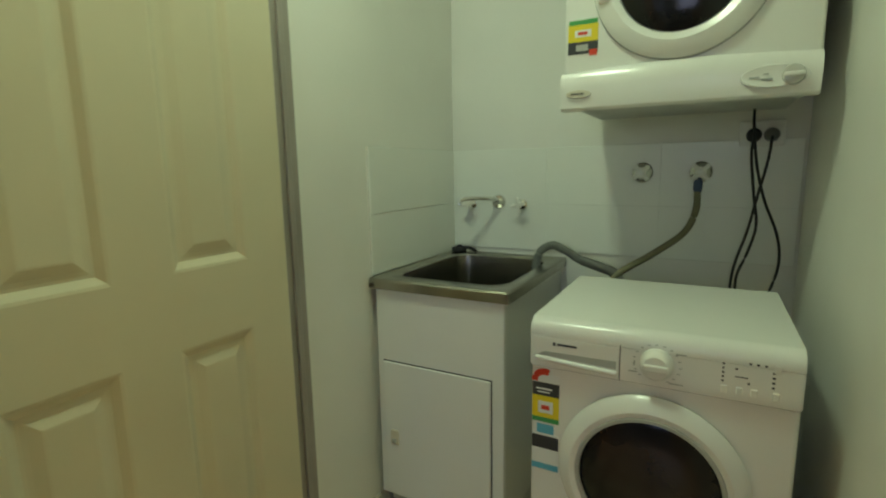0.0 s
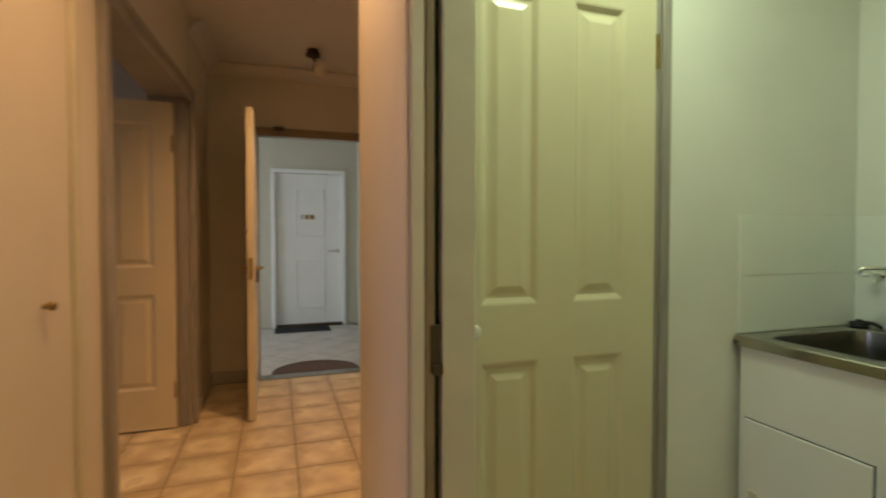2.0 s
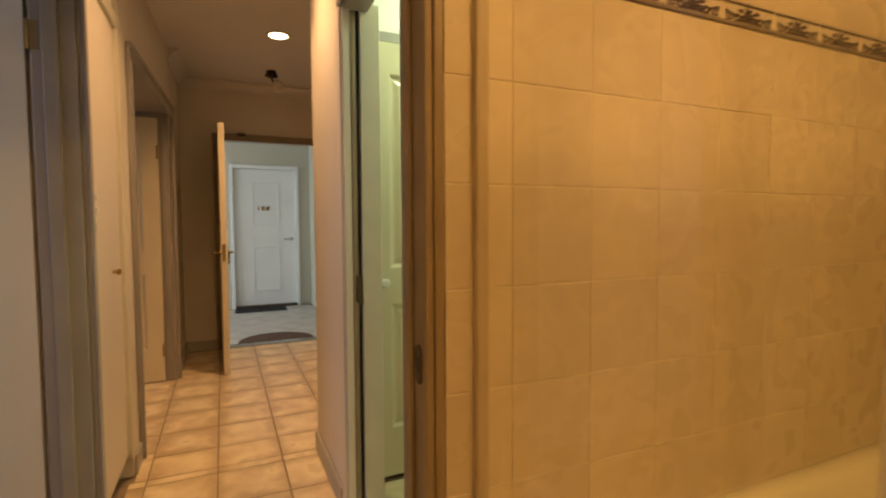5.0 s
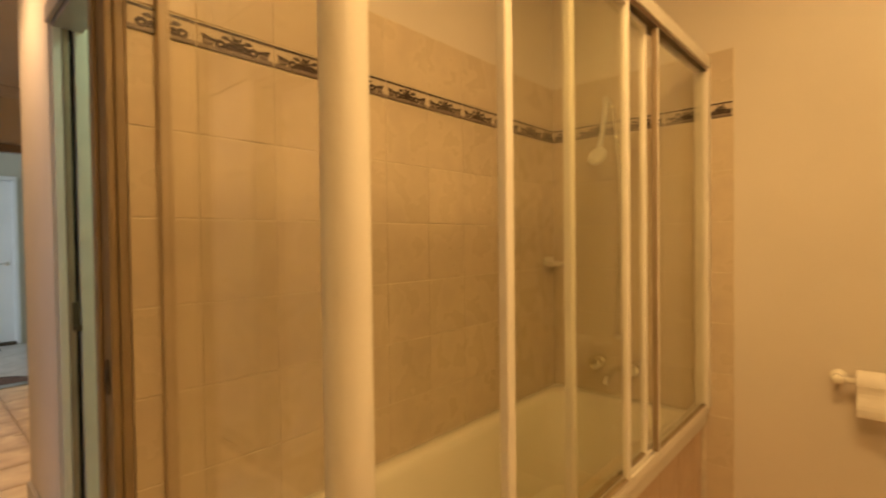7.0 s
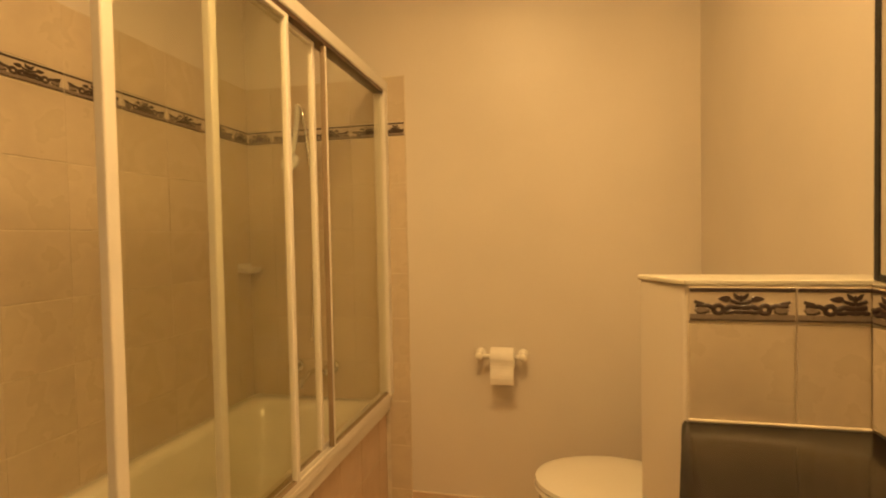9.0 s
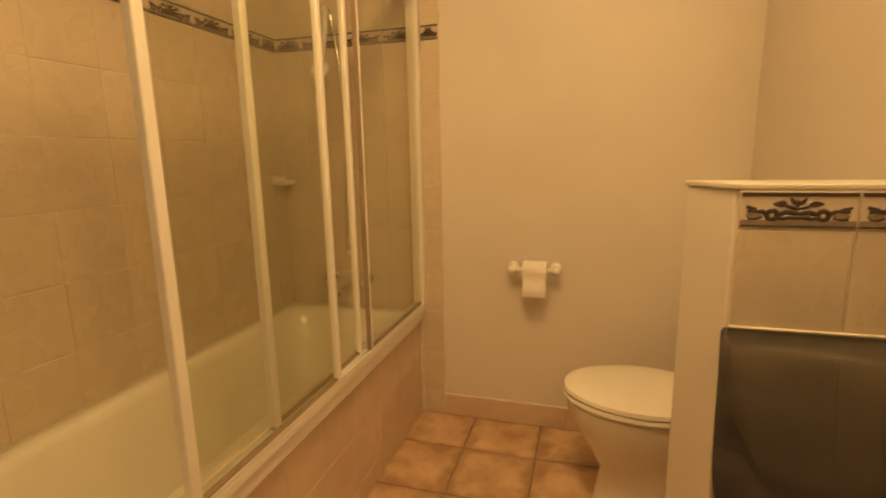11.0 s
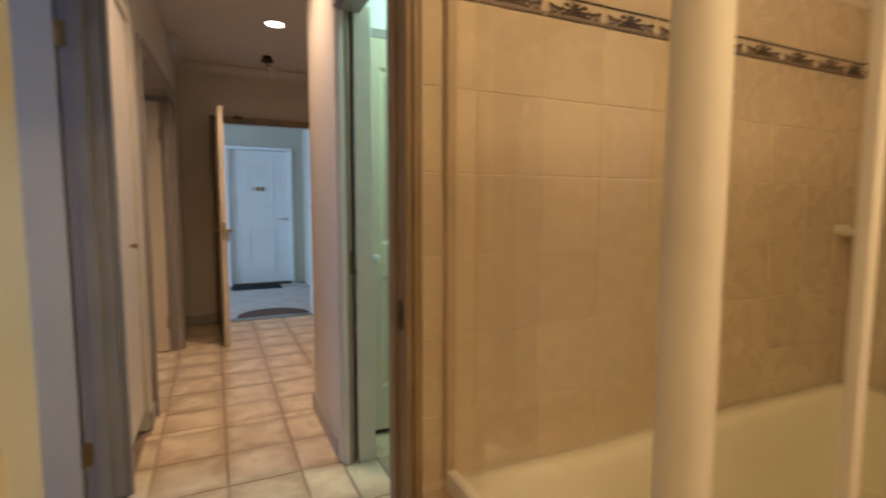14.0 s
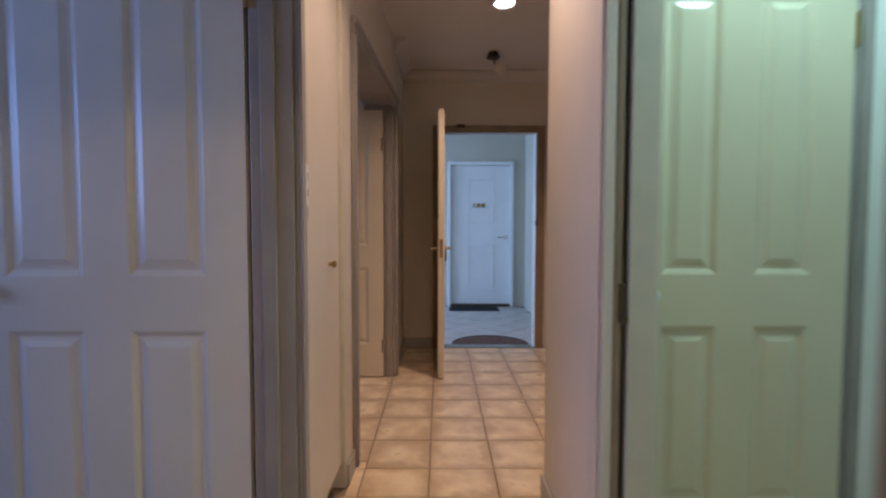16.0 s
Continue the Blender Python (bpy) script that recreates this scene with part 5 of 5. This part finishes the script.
part("porthole_glass", lathe([(0.146, 0.010), (0.144, 0.022), (0.12, 0.032), (0.06, 0.036), (0.02, 0.0367), (0, 0.0369), (0, 0.008)], pose(cxd, yd, czd, 90), 56), DARK_GLASS, ring, "dark domed glass", True)
part("door_catch", box(-0.176, -0.146, DY - 0.034, DY - 0.010, 1.630, 1.745, 0.008, 3), ENAMEL, dy, "white pull tab on the door ring", True)
energy_sticker(dy, -0.258, 1.606, DY + 0.0036, 0.080, ((0.012, GREEN, 0.002), (0.044, YELLOW, 0.0), (0.032, INK, 0.0)))
bars(dy, [(-0.240, -0.196, DY + 0.0022, 1.562, 1.580)], STICKER, "label_window")
bars(dy, [(-0.232, -0.206, DY + 0.0014, 1.567, 1.575)], RED, "label_number")
bars(dy, [(-0.236, -0.204, DY + 0.0022, 1.526, 1.542)], GREY_PLASTIC, "label_text")
bars(dy, [(-0.200, -0.180, DY + 0.0022, 1.512, 1.528)], RED, "label_star")


# ---- pieces: tiles of walls and floors ----
def tile_mesh(name, w, d, thick, mat, bevel=0.0025):
    """A tile lying in its own xy plane, face up at z = 0, with softened edges."""
    bm = bmesh.new()
    rings = [[(sx * (w / 2 - i), sy * (d / 2 - i), z) for sx, sy in ((-1, -1), (1, -1), (1, 1), (-1, 1))] for i, z in ((0, -thick), (0, -bevel), (bevel * 0.35, -bevel * 0.35), (bevel * 1.2, 0))]
    loops(rings, bm)
    me = bpy.data.meshes.new(name)
    bmesh.ops.recalc_face_normals(bm, faces=bm.faces)
    bm.to_mesh(me)
    bm.free()
    me.materials.append(mat)
    return me


def lay(name, mesh, parent, m):
    ob = new(name, mesh)
    ob.parent = parent
    ob.matrix_parent_inverse = INV.get(parent, Matrix.Identity(4))
    ob.matrix_basis = m
    return ob


rng = random.Random(4)
MESHES = {}


def tile_field(bed, name, place, u_lines, v_lines, joint, thick, mat, joint_u=None):
    """Tiles between given joint lines on a plane; place(u, v) gives the pose of a tile centre."""
    for u0, u1 in zip(u_lines, u_lines[1:]):
        for v0, v1 in zip(v_lines, v_lines[1:]):
            w_, d_ = round(u1 - u0 - (joint_u or joint), 4), round(v1 - v0 - joint, 4)
            if w_ < 0.012 or d_ < 0.012:
                continue
            key = (name, mat.name, w_, d_)
            if key not in MESHES:
                MESHES[key] = tile_mesh(name, w_, d_, thick, mat, {"wall_tile": 0.0013, "splash_tile": 0.0008}.get(name, 0.0025))
            wob = rng.uniform(-0.0006, 0.0006)
            lay(name, MESHES[key], bed, place((u0 + u1) / 2, (v0 + v1) / 2) @ pose(0, 0, wob, rng.uniform(-0.12, 0.12), rng.uniform(-0.12, 0.12)))


def lines(start, step, lo, hi):
    """Joint lines from lo to hi on the grid of that start and step, ends included."""
    k = math.ceil((lo - start) / step + 1e-6)
    out = [lo]
    while start + k * step < hi - 1e-6:
        out.append(start + k * step)
        k += 1
    return out + [hi]


east = lambda x: (lambda u, v_: pose(x, u, v_, 90, 0, 90))
south = lambda y: (lambda u, v_: pose(u, y, v_, 90, 0, 0))
up = lambda u, v_: pose(u, v_, 0.0)

ROWS_Z = [0.515, 0.689, 0.892, 1.095, 1.298, 1.501, 1.708]
bed = slab("wall_bath_west_tiling", 0.4922, 0.4984, -0.064, 1.797, 0.0, 1.978, GROUT_PALE)
tile_field(bed, "wall_tile", east(0.500), lines(0.085, 0.2, -0.064, 1.792), ROWS_Z, 0.003, 0.005, TILE_WALL, 0.0012)
tile_field(bed, "wall_tile", east(0.500), lines(0.085, 0.2, -0.064, 1.792), [1.774, 1.976], 0.003, 0.005, TILE_WALL, 0.0012)
tile_field(bed, "wall_tile", east(0.500), [-0.064, 0.002], [0.0, 0.1, 0.3, 0.5], 0.003, 0.005, TILE_WALL, 0.0012)
bed = slab("wall_bath_north_tiling", 0.4986, 1.290, 1.7936, 1.7998, 0.0, 1.978, GROUT_PALE)
cols = [0.501, 0.632, 0.832, 1.032, 1.2, 1.288]
tile_field(bed, "wall_tile", south(1.792), cols, ROWS_Z, 0.003, 0.005, TILE_WALL, 0.0012)
tile_field(bed, "wall_tile", south(1.792), cols, [1.774, 1.976], 0.003, 0.005, TILE_WALL, 0.0012)
tile_field(bed, "wall_tile", south(1.792), [1.190, 1.288], [0.0, 0.112, 0.312, 0.512], 0.003, 0.005, TILE_WALL, 0.0012)
bed = slab("wall_bath_hob_tiling", 1.1662, 1.1724, 0.006, 1.791, 0.0, 0.486, GROUT_PALE)
tile_field(bed, "hob_tile", east(1.174), lines(0.085, 0.2, 0.004, 1.791), [0.0, 0.085, 0.285, 0.485], 0.003, 0.005, TILE_PINK)
bed = slab("wall_bath_hob_end_tiling", 0.50, 1.166, 0.0056, 0.0118, 0.0, 0.486, GROUT_PALE)
tile_field(bed, "hob_tile", south(0.004), lines(0.6, 0.2, 0.50, 1.172), [0.0, 0.085, 0.285, 0.485], 0.003, 0.005, TILE_PINK)
bed = slab("wall_half_tiling", 2.162, 2.4515, 0.6425, 0.6468, 0.919, 1.162, GROUT_PALE)
tile_field(bed, "wall_tile", south(0.639), [2.162, 2.334, 2.449], [0.920, 1.096], 0.004, 0.005, TILE_WALL)
bed2 = slab("wall_vanity_tiling", 2.4485, 2.4518, -0.94, 0.6424, 0.919, 1.162, GROUT_PALE)
tile_field(bed2, "wall_tile", lambda u, v_: pose(2.445, u, v_, 90, 0, -90), lines(0.556, 0.2, -0.55, 0.636), [0.920, 1.096], 0.004, 0.005, TILE_WALL)
bed3 = slab("baseboard_bath_north", 1.291, 2.32, 1.790, 1.7995, 0.0, 0.105, GROUT_PALE)
tile_field(bed3, "skirting_tile", south(1.786), lines(1.553, 0.305, 1.291, 2.32), [0.0, 0.107], 0.003, 0.005, TILE_PINK)


# frieze: glazed strip with a raised scroll
def frieze_mesh(name, w, off=0.0, squeeze=1.0):
    """A border tile in its own xy plane, cut to width w from a 0.2 m pattern that is centred at off."""
    bm = bmesh.new()
    h2 = 0.030
    rings = [[(sx * (w / 2 - i), sy * (h2 - i), z) for sx, sy in ((-1, -1), (1, -1), (1, 1), (-1, 1))] for i, z in ((0, -0.006), (0, -0.002), (0.002, 0))]
    loops(rings, bm)
    edge = w / 2 - 0.001
    box(-edge, edge, 0.0225, 0.0292, -0.001, 0.0014, 0, 1, bm, 1)
    box(-edge, edge, -0.0262, -0.0172, -0.001, 0.0010, 0, 1, bm, 2)
    box(-edge, edge, -0.0292, -0.0262, -0.001, 0.0014, 0, 1, bm, 1)

    def stroke(pts, r, ink=1, lift=0.0006):
        pts = [(x * squeeze + off, y) for x, y in pts if abs(x * squeeze + off) < w / 2 - 0.002]
        r *= 1.2
        if len(pts) > 2:
            tube([(x, y, lift) for x, y in pts], r, 6, bm, 1, 0, ink, (1, 1, 0.3))

    def bud(x, y, rx, ry, tilt, ink=1):
        ring = []
        x, ry = x * squeeze + off, ry * 1.15
        for k in range(14):
            t_ = 2 * math.pi * k / 14
            u, v = rx * math.cos(t_), ry * math.sin(t_) * (1.0 - 0.45 * math.cos(t_))
            ring.append((x + u * math.cos(tilt) - v * math.sin(tilt), y + u * math.sin(tilt) + v * math.cos(tilt)))
        if all(abs(q[0]) < w / 2 - 0.001 for q in ring):
            low = [bm.verts.new((q[0], q[1], -0.0005)) for q in ring]
            top = [bm.verts.new((x + (q[0] - x) * 0.8, y + (q[1] - y) * 0.8, 0.0016)) for q in ring]
            for k in range(14):
                bm.faces.new([low[k], low[(k + 1) % 14], top[(k + 1) % 14], top[k]]).material_index = ink
            bm.faces.new(top).material_index = ink

    for side in (-1, 1):
        # links of the chain
        stroke([(side * (0.043 + 0.0090 * math.cos(q)), -0.0085 + 0.0075 * math.sin(q)) for q in (0.5 * k for k in range(14))], 0.0036)
        stroke([(side * x, y) for x, y in ((0.0, -0.006), (0.010, -0.004), (0.020, -0.003), (0.032, -0.008))], 0.0040)
        stroke([(side * x, y) for x, y in ((0.0, -0.013), (0.012, -0.012), (0.024, -0.014), (0.034, -0.012))], 0.0034)
        stroke([(side * x, y) for x, y in ((0.053, -0.006), (0.062, -0.002), (0.074, -0.003), (0.086, -0.001), (0.0985, -0.005))], 0.0034)
        bud(side * 0.074, -0.0095, 0.0135, 0.0050, 0.0, 2)
        stroke([(side * x, y) for x, y in ((0.060, -0.012), (0.072, -0.0150), (0.084, -0.0140), (0.0985, -0.011))], 0.0024)
        # leaves over it
        bud(side * 0.031, 0.0100, 0.0115, 0.0050, 0.0 if side > 0 else math.pi)
        stroke([(side * x, y) for x, y in ((0.0, 0.002), (0.010, 0.004), (0.020, 0.007))], 0.0026)
        bud(side * 0.0085, 0.0145, 0.0085, 0.0034, math.radians(52) if side > 0 else math.radians(128))
        bud(side * 0.0890, 0.0120, 0.0085, 0.0044, 0.0)
        stroke([(side * x, y) for x, y in ((0.070, 0.001), (0.080, 0.003), (0.089, 0.005), (0.099, 0.004))], 0.0024)
    bud(0.0, 0.0110, 0.0075, 0.0030, math.pi / 2)
    me = bpy.data.meshes.new(name)
    bmesh.ops.recalc_face_normals(bm, faces=bm.faces)
    bm.to_mesh(me)
    bm.free()
    me.materials.append(FRIEZE)
    me.materials.append(FRIEZE_INK)
    me.materials.append(FRIEZE_GREY)
    return me


def frieze_run(bed_, place, us, v_):
    for u0, u1 in zip(us, us[1:]):
        w_ = round(u1 - u0 - 0.003, 4)
        if w_ < 0.02:
            continue
        key = ("frieze", w_)
        if key not in MESHES:
            MESHES[key] = frieze_mesh("frieze_tile", w_)
        lay("frieze_tile", MESHES[key], bed_, place((u0 + u1) / 2, v_))


frieze_run(bpy.data.objects["wall_bath_west_tiling"], east(0.501), lines(0.085, 0.2, -0.064, 1.792), 1.741)
frieze_run(bpy.data.objects["wall_bath_north_tiling"], south(1.791), cols, 1.741)
lay("frieze_tile", frieze_mesh("frieze_tile", 0.170, 0.0, 0.86), bed, south(0.638)(2.248, 1.129))
lay("frieze_tile", frieze_mesh("frieze_tile", 0.112, 0.030, 0.86), bed, south(0.638)(2.3915, 1.129))
frieze_run(bed2, lambda u, v_: pose(2.444, u, v_, 90, 0, -90), lines(0.556, 0.2, -0.55, 0.636), 1.129)

# laundry splash tiles
bed = slab("wall_laundry_north_tiling", -0.862, 0.362, 1.8555, 1.8598, 0.885, 1.292, GROUT_WHITE)
tile_field(bed, "splash_tile", south(1.852), [-0.856, -0.45, -0.045, 0.36], [0.887, 1.072, 1.290], 0.0012, 0.005, TILE_WHITE, 0.0006)
bed = slab("wall_laundry_west_tiling", -0.8618, -0.857, 1.252, 1.8555, 0.868, 1.292, GROUT_WHITE)
tile_field(bed, "splash_tile", east(-0.854), [1.254, 1.851], [0.870, 1.072, 1.290], 0.0012, 0.005, TILE_WHITE)

# floors
bed = slab("floor_hall_bed", -4.0, 0.43, -0.883, 2.99, -0.0078, -0.0062, GROUT)
tile_field(bed, "floor_tile", up, lines(-1.89, 0.311, -3.90, -1.33), lines(-0.19, 0.310, -0.81, 2.98), 0.006, 0.008, TILE_FLOOR)
for x0, x1 in ((-3.90, -3.06), (-1.65, -1.33)):
    tile_field(bed, "floor_tile", up, lines(-1.89, 0.311, x0, x1), [-0.866, -0.81], 0.006, 0.008, TILE_FLOOR)
tile_field(bed, "floor_tile", up, lines(-1.89, 0.311, -1.33, 0.43), lines(-0.19, 0.310, -0.885, 0.0), 0.006, 0.008, TILE_FLOOR)
tile_field(bed, "floor_tile", up, lines(-0.60, 0.3, -0.86, 0.37), lines(0.16, 0.3, 0.0, 1.85), 0.006, 0.008, TILE_FLOOR)
bed = slab("floor_bath_bed", 0.43, 2.5, -0.94, 1.79, -0.0078, -0.0062, GROUT)
tile_field(bed, "floor_tile", up, lines(1.443, 0.303, 0.432, 2.49), lines(1.538, 0.300, -0.94, 1.797), 0.006, 0.008, TILE_BATH_FLOOR)
bed = slab("floor_room_bed", -3.90, -1.02, -2.40, -0.885, -0.0078, -0.0062, GROUT)
tile_field(bed, "floor_tile", up, lines(-1.89, 0.311, -3.05, -1.65), [-1.12, -0.81], 0.006, 0.008, TILE_FLOOR)
tile_field(bed, "floor_tile", up, lines(-1.89, 0.311, -3.90, -1.02), lines(-0.19, 0.310, -2.40, -1.12), 0.006, 0.008, TILE_FLOOR)
# corridor floor: small tiles laid on the diagonal
bm = bmesh.new()
r2 = math.sqrt(0.5)
for i in range(-30, 30):
    for j in range(-30, 30):
        cx_, cy_ = -5.2 + (i - j) * 0.30 * r2, -1.0 + (i + j) * 0.30 * r2
        if -6.5 < cx_ < -3.85 and -4.1 < cy_ < 0.9:
            q = [bm.verts.new((cx_ + dx * 0.2055, cy_ + dy * 0.2055, z)) for z in (-0.008, 0.0) for dx, dy in ((1, 0), (0, 1), (-1, 0), (0, -1))]
            bm.faces.new(q[4:])
            for k in range(4):
                bm.faces.new([q[k], q[(k + 1) % 4], q[4 + (k + 1) % 4], q[4 + k]])
bmesh.ops.bisect_plane(bm, geom=list(bm.verts) + list(bm.edges) + list(bm.faces), plane_co=(-4.021, 0, 0), plane_no=(1, 0, 0), clear_outer=True)
bmesh.ops.bisect_plane(bm, geom=list(bm.verts) + list(bm.edges) + list(bm.faces), plane_co=(-6.3, 0, 0), plane_no=(-1, 0, 0), clear_outer=True)
tagged(part("corridor_tiles", bm, TILE_GREY), "grey stone tiles laid diagonally on the corridor floor", "floor tiles", "", "stuff")
